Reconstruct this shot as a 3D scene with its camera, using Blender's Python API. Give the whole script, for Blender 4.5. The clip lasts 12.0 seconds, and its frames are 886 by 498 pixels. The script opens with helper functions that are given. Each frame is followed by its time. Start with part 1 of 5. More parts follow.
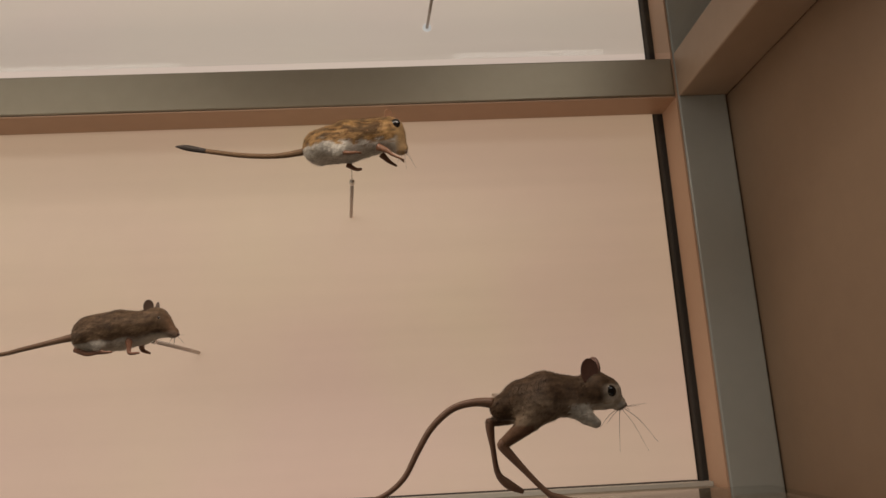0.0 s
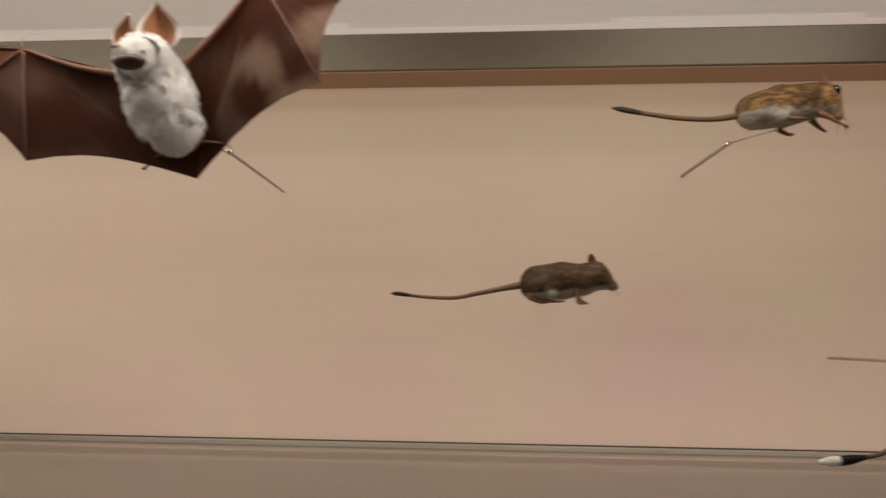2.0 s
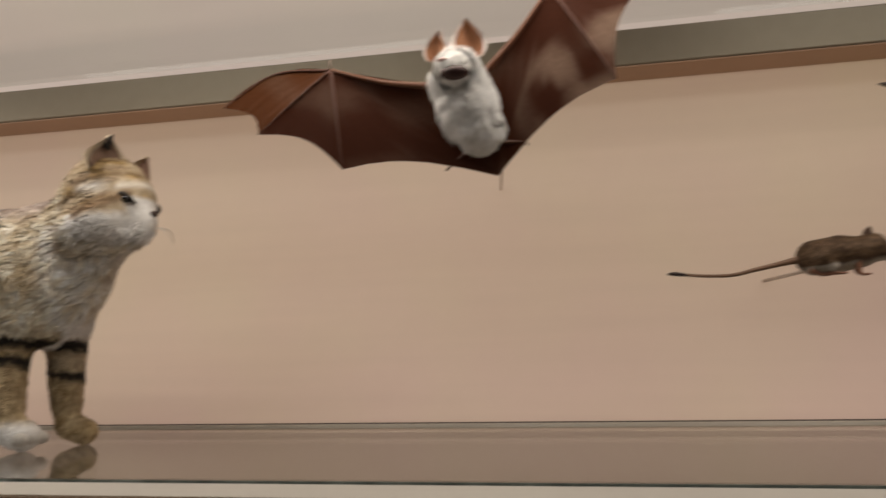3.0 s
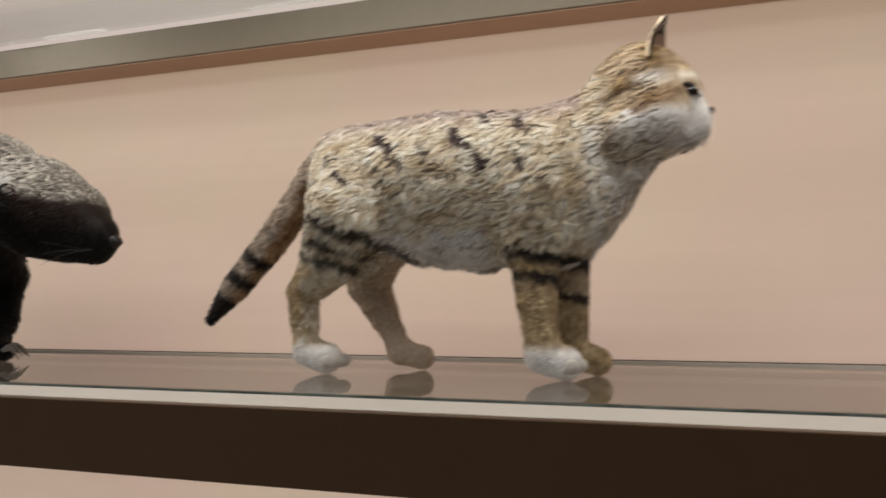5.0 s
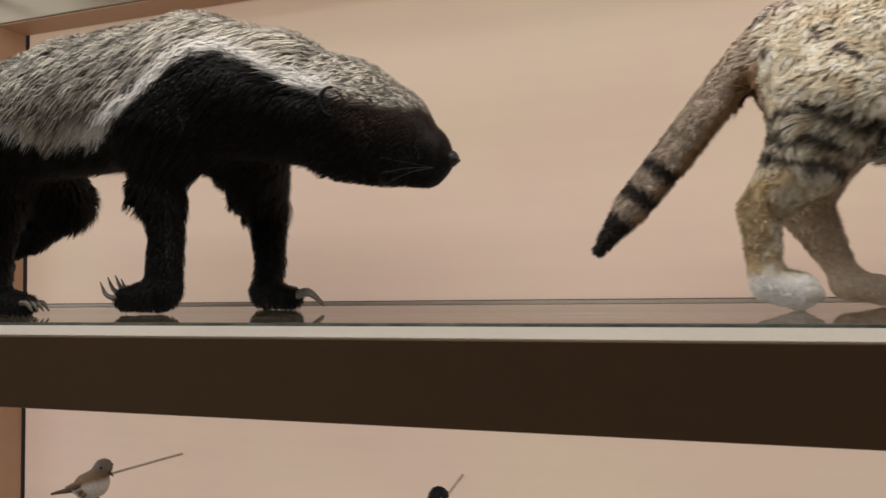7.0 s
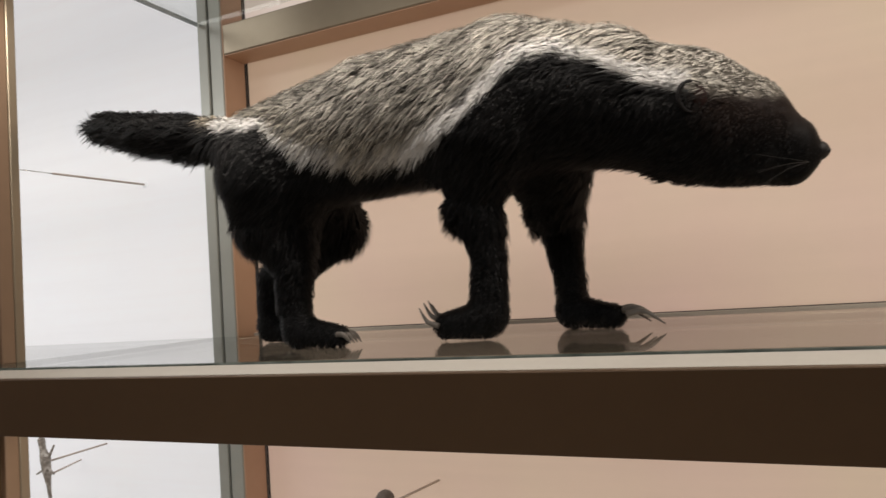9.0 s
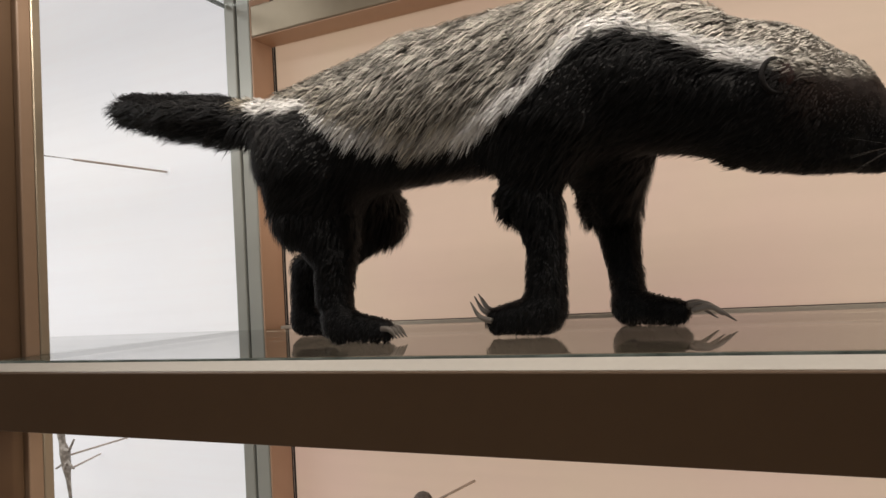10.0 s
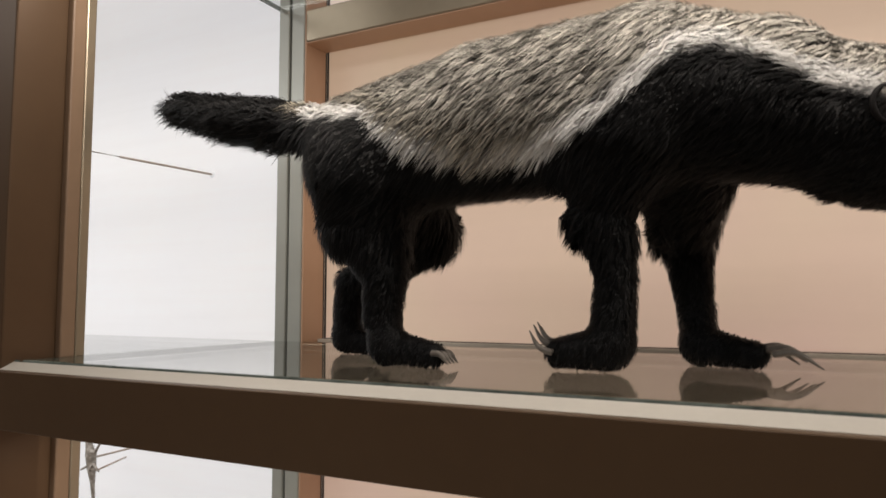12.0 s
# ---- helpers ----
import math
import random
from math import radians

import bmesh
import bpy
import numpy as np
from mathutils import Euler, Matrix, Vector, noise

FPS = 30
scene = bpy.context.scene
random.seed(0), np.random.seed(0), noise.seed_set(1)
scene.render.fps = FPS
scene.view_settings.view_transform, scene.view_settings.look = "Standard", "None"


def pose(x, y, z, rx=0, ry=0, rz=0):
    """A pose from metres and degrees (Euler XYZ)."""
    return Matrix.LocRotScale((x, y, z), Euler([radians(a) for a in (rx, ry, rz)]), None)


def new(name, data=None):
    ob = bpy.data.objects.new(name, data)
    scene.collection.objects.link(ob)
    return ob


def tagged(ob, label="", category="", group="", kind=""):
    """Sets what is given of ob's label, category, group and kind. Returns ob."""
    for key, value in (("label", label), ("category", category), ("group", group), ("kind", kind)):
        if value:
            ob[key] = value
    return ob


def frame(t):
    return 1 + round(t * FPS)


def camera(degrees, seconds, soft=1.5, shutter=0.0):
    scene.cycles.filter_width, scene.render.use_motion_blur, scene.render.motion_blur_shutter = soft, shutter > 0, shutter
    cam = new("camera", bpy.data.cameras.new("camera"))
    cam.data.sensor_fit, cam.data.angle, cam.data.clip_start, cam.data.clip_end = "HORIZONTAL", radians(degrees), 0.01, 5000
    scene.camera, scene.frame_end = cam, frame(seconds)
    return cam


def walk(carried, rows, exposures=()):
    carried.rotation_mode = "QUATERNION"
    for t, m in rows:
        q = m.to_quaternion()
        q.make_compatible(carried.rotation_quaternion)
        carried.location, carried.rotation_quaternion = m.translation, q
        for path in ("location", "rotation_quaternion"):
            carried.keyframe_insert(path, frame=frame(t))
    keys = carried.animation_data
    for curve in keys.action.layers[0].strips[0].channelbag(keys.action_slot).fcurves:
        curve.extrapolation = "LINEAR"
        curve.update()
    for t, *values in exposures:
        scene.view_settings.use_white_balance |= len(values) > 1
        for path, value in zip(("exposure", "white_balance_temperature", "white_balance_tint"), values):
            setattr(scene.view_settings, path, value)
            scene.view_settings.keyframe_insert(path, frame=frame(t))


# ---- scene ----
cam = camera(65.0, 12.0, shutter=0.5)
ROWS = [
    (0, -0.0064, -0.0105, 1.4145, 103.053, 2.756, -1.762),
    (0.5, -0.0322, -0.0185, 1.4212, 102.849, 1.157, -3.006),
    (1, -0.0926, -0.0244, 1.4212, 100.893, 0.128, -1.577),
    (1.5, -0.217, -0.0286, 1.4149, 99.782, -0.011, 1.6),
    (2, -0.3367, -0.0485, 1.4225, 98.993, -0.734, 3.984),
    (2.5, -0.4309, -0.08, 1.4184, 99.192, 0.531, 5.711),
    (3, -0.5372, -0.119, 1.4005, 99.268, 1.257, 10.144),
    (5, -1.0417, -0.1162, 1.3773, 95.47, -0.047, 16.764),
    (5.5, -1.1762, -0.1739, 1.3668, 94.239, 1.662, 15.407),
    (6, -1.2718, -0.1835, 1.3505, 92.921, 0.711, 16.032),
    (6.5, -1.3911, -0.1427, 1.3401, 92.571, 0.968, 17.808),
    (7, -1.4881, -0.0769, 1.3444, 92.703, 0.975, 17.579),
    (7.5, -1.5547, -0.0632, 1.3486, 94.033, 0.15, 21.643),
    (9.5, -1.7913, -0.1198, 1.371, 93.064, 4.218, 24.61),
    (10, -1.8093, -0.0896, 1.3696, 92.92, 3.461, 25.153),
    (10.5, -1.819, -0.0751, 1.3721, 92.888, 3.627, 25.903),
    (11, -1.8304, -0.0686, 1.3714, 93.057, 3.107, 26.479),
    (11.5, -1.8483, -0.0612, 1.3729, 92.782, 2.153, 27.678),
    (12, -1.8528, -0.0624, 1.3774, 94.301, 0.025, 27.382),
]
EXPOSURES = [(0.0, -0.12, 6700, 9), (0.5, -0.16, 6700, 9), (2.0, -0.33, 6700, 9), (2.5, -0.38, 6700, 9), (3.0, -0.37, 6600, 9), (5.0, -0.07, 6150, 8), (6.5, -0.05, 6250, 8), (7.5, -0.05, 6250, 8), (9.5, 0.02, 6400, 9), (12.0, 0.06, 6400, 9)]
walk(cam, [(t, pose(x, y, z, rx, ry, rz)) for t, x, y, z, rx, ry, rz in ROWS], EXPOSURES)

# ---- world and lights ----
world = bpy.data.worlds.new("room_light")
scene.world = world
world.use_nodes = True
back = world.node_tree.nodes["Background"]
back.inputs["Color"].default_value = (1.0, 0.62, 0.36, 1)
back.inputs["Strength"].default_value = 0.03


def strip_lamp(name, centre, size_x, size_y, watts, colour, tilt=0.0):
    data = bpy.data.lights.new(name, "AREA")
    data.shape, data.size, data.size_y = "RECTANGLE", size_x, size_y
    data.energy, data.color = watts, colour
    ob = new(name, data)
    ob.matrix_world = pose(*centre, tilt, 0, 0)
    return ob


WARM = (1.0, 0.88, 0.77)
COOL = (1.0, 0.975, 0.95)
# strips under the front rails of each level shine back and down into the bays
for level, watts in ((2.40, 2.0), (1.786, 7.0), (1.24, 2.5)):
    strip_lamp("case_lamp", (-1.19, 0.43, level), 2.72, 0.025, watts, WARM, 14)
    strip_lamp("neighbour_case_lamp", (-3.75, 0.43, level), 2.1, 0.025, watts * 0.7, COOL, 14)
# unseen exhibition-room ceiling lamps: first an added front fill, others for rail reflections
strip_lamp("added_room_lamp", (-2.0, -1.6, 2.95), 2.0, 0.8, 16.0, COOL)
strip_lamp("added_room_lamp", (0.95, -1.5, 2.95), 1.5, 0.9, 13.0, COOL)
strip_lamp("added_room_lamp", (-4.85, -1.5, 2.95), 1.9, 0.9, 28.0, COOL)

# ---- materials ----


def material(name):
    mat = bpy.data.materials.new(name)
    mat.use_nodes = True
    tree = mat.node_tree
    return mat, tree, tree.nodes["Principled BSDF"]


def mottled(name, low, high, scale, rough, bump=0.0, fine=0.0, metal=0.0, spec=0.5, rough_var=0.0, stretch=None):
    """Paint, metal or panel: two noises mix two close tones, with a little relief."""
    mat, tree, bsdf = material(name)
    n, l = tree.nodes, tree.links
    coord = n.new("ShaderNodeTexCoord")
    src = coord.outputs["Object"]
    if stretch:
        mp = n.new("ShaderNodeMapping")
        mp.inputs["Scale"].default_value = stretch
        l.new(src, mp.inputs["Vector"])
        src = mp.outputs["Vector"]
    big = n.new("ShaderNodeTexNoise")
    big.inputs["Scale"].default_value, big.inputs["Detail"].default_value = scale, 5
    small = n.new("ShaderNodeTexNoise")
    small.inputs["Scale"].default_value, small.inputs["Detail"].default_value = scale * 23, 3
    l.new(src, big.inputs["Vector"])
    l.new(src, small.inputs["Vector"])
    add = n.new("ShaderNodeMath")
    add.operation = "MULTIPLY_ADD"
    add.inputs[1].default_value = 0.35
    l.new(small.outputs["Fac"], add.inputs[0])
    l.new(big.outputs["Fac"], add.inputs[2])
    ramp = n.new("ShaderNodeValToRGB")
    ramp.color_ramp.elements[0].position, ramp.color_ramp.elements[1].position = 0.42, 0.92
    ramp.color_ramp.elements[0].color, ramp.color_ramp.elements[1].color = (*low, 1), (*high, 1)
    l.new(add.outputs[0], ramp.inputs["Fac"])
    l.new(ramp.outputs["Color"], bsdf.inputs["Base Color"])
    bsdf.inputs["Metallic"].default_value = metal
    bsdf.inputs["Roughness"].default_value = rough
    bsdf.inputs["Specular IOR Level"].default_value = spec
    if rough_var:
        mr = n.new("ShaderNodeMapRange")
        mr.inputs["To Min"].default_value, mr.inputs["To Max"].default_value = rough - rough_var, rough + rough_var
        l.new(small.outputs["Fac"], mr.inputs["Value"])
        l.new(mr.outputs["Result"], bsdf.inputs["Roughness"])
    if bump:
        bp = n.new("ShaderNodeBump")
        bp.inputs["Strength"].default_value, bp.inputs["Distance"].default_value = bump, fine or 0.0005
        l.new(small.outputs["Fac"], bp.inputs["Height"])
        l.new(bp.outputs["Normal"], bsdf.inputs["Normal"])
    return mat


def glass_material(name):
    mat, tree, bsdf = material(name)
    n, l = tree.nodes, tree.links
    clear = n.new("ShaderNodeBsdfTransparent")
    clear.inputs["Color"].default_value = (0.965, 0.975, 0.965, 1)
    gloss = n.new("ShaderNodeBsdfGlossy")
    gloss.inputs["Roughness"].default_value = 0.02
    facing = n.new("ShaderNodeLayerWeight")
    facing.inputs["Blend"].default_value = 0.5
    power = n.new("ShaderNodeMath")
    power.operation = "POWER"
    power.inputs[1].default_value = 5.0
    fres = n.new("ShaderNodeMath")
    fres.operation = "MULTIPLY_ADD"
    fres.inputs[1].default_value, fres.inputs[2].default_value = 0.9, 0.045
    l.new(facing.outputs["Facing"], power.inputs[0])
    l.new(power.outputs[0], fres.inputs[0])
    mix = n.new("ShaderNodeMixShader")
    l.new(fres.outputs[0], mix.inputs["Fac"])
    l.new(clear.outputs["BSDF"], mix.inputs[1])
    l.new(gloss.outputs["BSDF"], mix.inputs[2])
    l.new(mix.outputs["Shader"], n["Material Output"].inputs["Surface"])
    n.remove(bsdf)
    return mat


def coat_material(name, rough=0.6, spec=0.14, sheen=0.02, grain=220.0):
    """Fur and skin: the coat's colours lie in the mesh, a fine noise varies them."""
    mat, tree, bsdf = material(name)
    n, l = tree.nodes, tree.links
    att = n.new("ShaderNodeAttribute")
    att.attribute_name = "coat"
    coord = n.new("ShaderNodeTexCoord")
    noise_node = n.new("ShaderNodeTexNoise")
    noise_node.inputs["Scale"].default_value, noise_node.inputs["Detail"].default_value = grain, 4
    l.new(coord.outputs["Object"], noise_node.inputs["Vector"])
    mr = n.new("ShaderNodeMapRange")
    mr.inputs["To Min"].default_value, mr.inputs["To Max"].default_value = 0.7, 1.25
    l.new(noise_node.outputs["Fac"], mr.inputs["Value"])
    mul = n.new("ShaderNodeVectorMath")
    mul.operation = "SCALE"
    l.new(att.outputs["Color"], mul.inputs[0])
    l.new(mr.outputs["Result"], mul.inputs["Scale"])
    l.new(mul.outputs["Vector"], bsdf.inputs["Base Color"])
    bsdf.inputs["Roughness"].default_value = rough
    bsdf.inputs["Specular IOR Level"].default_value = spec
    bsdf.inputs["Sheen Weight"].default_value = sheen
    bp = n.new("ShaderNodeBump")
    bp.inputs["Strength"].default_value, bp.inputs["Distance"].default_value = 0.3, 0.0006
    l.new(noise_node.outputs["Fac"], bp.inputs["Height"])
    l.new(bp.outputs["Normal"], bsdf.inputs["Normal"])
    return mat


def light_panel(name, tones, paint, watts, fade=None):
    """A translucent panel with lamps behind it: a slightly blotchy glow, its fall-off set by fade."""
    mat = mottled(name, paint, tuple(min(1, c * 1.08) for c in paint), 1.6, 0.55, 0.05, 0.0002)
    n, l = mat.node_tree.nodes, mat.node_tree.links
    bsdf = n["Principled BSDF"]
    coord = n.new("ShaderNodeTexCoord")
    blotch = n.new("ShaderNodeTexNoise")
    blotch.inputs["Scale"].default_value, blotch.inputs["Detail"].default_value = 3.4, 3
    l.new(coord.outputs["Object"], blotch.inputs["Vector"])
    ramp = n.new("ShaderNodeValToRGB")
    ramp.color_ramp.elements[0].position, ramp.color_ramp.elements[1].position = 0.3, 0.7
    ramp.color_ramp.elements[0].color, ramp.color_ramp.elements[1].color = (*tones[0], 1), (*tones[1], 1)
    l.new(blotch.outputs["Fac"], ramp.inputs["Fac"])
    stretch = n.new("ShaderNodeMapping")
    stretch.inputs["Scale"].default_value = (2.0, 1.0, 40.0)
    l.new(coord.outputs["Object"], stretch.inputs["Vector"])
    streak = n.new("ShaderNodeTexNoise")
    streak.inputs["Scale"].default_value, streak.inputs["Detail"].default_value = 1.5, 4
    l.new(stretch.outputs["Vector"], streak.inputs["Vector"])
    span = n.new("ShaderNodeMapRange")
    span.inputs["To Min"].default_value, span.inputs["To Max"].default_value = 0.93, 1.07
    l.new(streak.outputs["Fac"], span.inputs["Value"])
    tint = n.new("ShaderNodeVectorMath")
    tint.operation = "SCALE"
    l.new(ramp.outputs["Color"], tint.inputs[0])
    l.new(span.outputs["Result"], tint.inputs["Scale"])
    glow = tint.outputs["Vector"]
    # light dimming with height, put into the emission colour
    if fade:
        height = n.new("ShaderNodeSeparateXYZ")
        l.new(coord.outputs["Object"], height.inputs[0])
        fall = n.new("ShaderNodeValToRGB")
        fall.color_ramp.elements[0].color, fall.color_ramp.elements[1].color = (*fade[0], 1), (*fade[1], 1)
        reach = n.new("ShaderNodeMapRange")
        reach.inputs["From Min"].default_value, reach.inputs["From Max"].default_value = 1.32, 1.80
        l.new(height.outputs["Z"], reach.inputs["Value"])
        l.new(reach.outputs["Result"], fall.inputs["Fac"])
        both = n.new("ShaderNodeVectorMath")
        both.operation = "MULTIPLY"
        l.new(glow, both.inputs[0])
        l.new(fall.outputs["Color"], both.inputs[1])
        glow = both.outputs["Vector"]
    l.new(glow, bsdf.inputs["Emission Color"])
    bsdf.inputs["Emission Strength"].default_value = watts
    return mat


# the rose panel's emission is coloured dimmer and warmer toward its top
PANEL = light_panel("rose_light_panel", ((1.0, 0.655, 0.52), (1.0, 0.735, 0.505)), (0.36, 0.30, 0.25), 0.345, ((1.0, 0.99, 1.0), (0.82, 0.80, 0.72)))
PANEL_UPPER = light_panel("pale_light_panel", ((1.0, 0.80, 0.72), (1.0, 0.84, 0.72)), (0.5, 0.45, 0.4), 0.455)
PANEL_WHITE = light_panel("white_light_panel", ((1.0, 0.97, 0.97), (0.97, 0.96, 1.0)), (0.5, 0.49, 0.48), 0.47)
FRAME = mottled("satin_metal_frame", (0.31, 0.265, 0.195), (0.37, 0.315, 0.235), 2.0, 0.36, metal=0.7)
RAIL_TOP = mottled("cream_rail_top", (0.50, 0.47, 0.42), (0.56, 0.53, 0.47), 8.0, 0.5, 0.05, 0.0002)
SIDE = mottled("brown_side_panel", (0.20, 0.13, 0.08), (0.25, 0.165, 0.105), 2.0, 0.5, 0.1, 0.0003)
DARK = mottled("dark_gap", (0.02, 0.016, 0.012), (0.035, 0.028, 0.022), 5.0, 0.8)
# near-black brown for the shade line where panel meets rail
SHADE_STRIP = mottled("dark_shade_strip", (0.05, 0.04, 0.03), (0.08, 0.065, 0.05), 5.0, 0.7)
# unseen floor kept pale so it bounces lamp light upward
BOUNCE_FLOOR = mottled("pale_bounce_floor", (0.46, 0.42, 0.37), (0.56, 0.52, 0.46), 1.5, 0.35, 0.05, 0.0003)
ROOM = mottled("room_wall", (0.22, 0.16, 0.11), (0.28, 0.2, 0.14), 0.8, 0.8)
GLASS = glass_material("shelf_glass")
GLASS_EDGE = mottled("glass_edge", (0.06, 0.085, 0.075), (0.30, 0.35, 0.32), 14.0, 0.2, stretch=(3, 1, 1))
POST = mottled("grey_post_paint", (0.37, 0.38, 0.35), (0.43, 0.44, 0.40), 2.0, 0.4, metal=0.25)
TAN = mottled("tan_rail_paint", (0.33, 0.235, 0.165), (0.39, 0.28, 0.20), 2.0, 0.5)
# rose glow of the light panel on frame sides, put into their colour
PANEL_GLOW = mottled("rose_panel_glow", (0.46, 0.29, 0.19), (0.53, 0.34, 0.23), 2.0, 0.5)
BRONZE = mottled("brown_anodised_metal", (0.098, 0.056, 0.029), (0.118, 0.070, 0.036), 2.0, 0.42, metal=0.35)
ROD = mottled("pale_rod_paint", (0.45, 0.37, 0.32), (0.52, 0.44, 0.38), 40.0, 0.45)
STEEL = mottled("bright_steel", (0.6, 0.58, 0.55), (0.75, 0.73, 0.7), 60.0, 0.2, metal=1.0)
FUR = coat_material("fur", 0.55, 0.13)
SKIN = coat_material("bare_skin", 0.5, 0.4, 0.0, 500.0)
EYE_GLOSS = mottled("black_glass_eye", (0.004, 0.003, 0.003), (0.008, 0.006, 0.005), 20.0, 0.08)
CLAW = mottled("horn_claw", (0.10, 0.085, 0.07), (0.17, 0.15, 0.13), 90.0, 0.35)
MEMBRANE = coat_material("wing_membrane", 0.5, 0.08, 0.0, 300.0)
thin = MEMBRANE.node_tree.nodes.new("ShaderNodeBsdfTranslucent")
blend_in = MEMBRANE.node_tree.nodes.new("ShaderNodeMixShader")
blend_in.inputs["Fac"].default_value = 0.35
MEMBRANE.node_tree.links.new(MEMBRANE.node_tree.nodes["Principled BSDF"].outputs["BSDF"], blend_in.inputs[1])
MEMBRANE.node_tree.links.new(thin.outputs["BSDF"], blend_in.inputs[2])
thin.inputs["Color"].default_value = (0.13, 0.042, 0.016, 1)
MEMBRANE.node_tree.links.new(blend_in.outputs["Shader"], MEMBRANE.node_tree.nodes["Material Output"].inputs["Surface"])
MATS = [FUR, SKIN, EYE_GLOSS, CLAW, MEMBRANE]

from mathutils import kdtree

# ---- mesh helpers ----


def box_bm(lo, hi, bevel=0.0):
    bm = bmesh.new()
    bmesh.ops.create_cube(bm, size=1)
    for v in bm.verts:
        v.co = Vector([lo[i] + (v.co[i] + 0.5) * (hi[i] - lo[i]) for i in range(3)])
    if bevel:
        bmesh.ops.bevel(bm, geom=bm.edges[:], offset=bevel, segments=2, affect="EDGES", profile=0.5)
    return bm


def part(name, bm, mat, parent=None, label="", smooth=False):
    me = bpy.data.meshes.new(name)
    bm.to_mesh(me)
    bm.free()
    for m in mat if isinstance(mat, (list, tuple)) else [mat]:
        me.materials.append(m)
    if smooth:
        for p in me.polygons:
            p.use_smooth = True
    ob = new(name, me)
    if parent:
        ob.parent = parent
    if label:
        ob["label"] = label
    return ob


def block(name, lo, hi, mat, label="", category="", kind="structure", parent=None, bevel=0.002):
    ob = part(name, box_bm(lo, hi, bevel), mat, parent)
    if parent is None:
        tagged(ob, label, category, "", kind)
    elif label:
        ob["label"] = label
    return ob


def tube_bm(points, radii, sides=12, bm=None):
    """A round tube along the points, tapering by the radii, with closed ends."""
    bm = bm or bmesh.new()
    pts = [Vector(p) for p in points]
    rings = []
    for i, p in enumerate(pts):
        d = (pts[min(i + 1, len(pts) - 1)] - pts[max(i - 1, 0)]).normalized()
        u = d.orthogonal().normalized() if not rings else (rings_u - d * rings_u.dot(d)).normalized()
        rings_u = u
        w = d.cross(u)
        rings.append([bm.verts.new(p + float(radii[i]) * (u * math.cos(a) + w * math.sin(a))) for a in (2 * math.pi * k / sides for k in range(sides))])
    for a, b in zip(rings, rings[1:]):
        for k in range(sides):
            bm.faces.new((a[k], a[(k + 1) % sides], b[(k + 1) % sides], b[k]))
    bm.faces.new(rings[0][::-1])
    bm.faces.new(rings[-1])
    return bm


# ---- stuffed animals: rounded forms blended into one skin, with hair on it ----


class Form:
    def __init__(self, blend):
        self.parts, self.blend = [], blend

    def limb(self, *spots, blend=None, flat=1.0):
        """A tapering limb through (x, y, z, radius) spots; flat narrows it sideways."""
        bones = [(np.array(a[:3]), np.array(b[:3]), a[3], b[3]) for a, b in zip(spots, spots[1:])]
        self.parts.append((bones, blend or self.blend, flat))
        return self

    def ball(self, x, y, z, r, blend=None, flat=1.0):
        return self.limb((x, y, z, r), (x, y, z, r), blend=blend, flat=flat)

    def value(self, p):
        out = None
        for bones, k, flat in self.parts:
            s, near = np.array([1, 1 / flat, 1]), None
            for a, b, ra, rb in bones:
                ab, q = (b - a) * s, (p - a) * s
                t = np.clip(q @ ab / max(ab @ ab, 1e-12), 0, 1)
                d = np.linalg.norm(q - t[..., None] * ab, axis=-1) - (ra + (rb - ra) * t)
                if near is None:
                    near = d
                else:
                    j = 0.12 * k
                    h = np.clip(0.5 + 0.5 * (near - d) / j, 0, 1)
                    near = near + (d - near) * h - j * h * (1 - h)
            if out is None:
                out = near
            else:
                h = np.clip(0.5 + 0.5 * (out - near) / k, 0, 1)
                out = out + (near - out) * h - k * h * (1 - h)
        return out

    def slope(self, p):
        e = 1e-4
        g = np.stack([self.value(p + e * axis) - self.value(p - e * axis) for axis in np.eye(3)], -1)
        return g / np.maximum(np.linalg.norm(g, axis=-1, keepdims=True), 1e-9)

    def skin(self, step):
        """Vertices and quads of the surface, on a grid of that step."""
        ends = np.array([[*(e - r), *(e + r)] for bones, k, f in self.parts for a, b, ra, rb in bones for e, r in ((a, ra), (b, rb))])
        lo, hi = ends[:, :3].min(0) - 2.5 * step, ends[:, 3:].max(0) + 2.5 * step
        n = np.ceil((hi - lo) / step).astype(int) + 1
        axes = [lo[i] + step * np.arange(n[i]) for i in range(3)]
        field = np.empty(n)
        for i, x in enumerate(axes[0]):
            yy, zz = np.meshgrid(axes[1], axes[2], indexing="ij")
            field[i] = self.value(np.stack([np.full_like(yy, x), yy, zz], -1))
        inside = field < 0
        corner = [inside[i : n[0] - 1 + i, j : n[1] - 1 + j, k : n[2] - 1 + k] for i in (0, 1) for j in (0, 1) for k in (0, 1)]
        total = sum(c.astype(int) for c in corner)
        cells = np.argwhere((total > 0) & (total < 8))
        index = -np.ones(n, int)
        index[tuple(cells.T)] = np.arange(len(cells))
        verts = lo + step * (cells + 0.5)
        for _ in range(4):
            verts = verts - np.clip(self.value(verts), -step, step)[:, None] * self.slope(verts) * 0.8
        quads = []
        for ax in range(3):
            o1, o2 = [(1, 2), (2, 0), (0, 1)][ax]
            a = np.take(inside, range(n[ax] - 1), ax)
            b = np.take(inside, range(1, n[ax]), ax)
            for flip, mask in ((False, a & ~b), (True, ~a & b)):
                c = np.argwhere(mask)
                d1, d2 = np.eye(3, dtype=int)[o1], np.eye(3, dtype=int)[o2]
                four = [index[tuple((c - s).T)] for s in (0 * d1, d1, d1 + d2, d2)]
                q = np.stack(four if flip else four[::-1], 1)
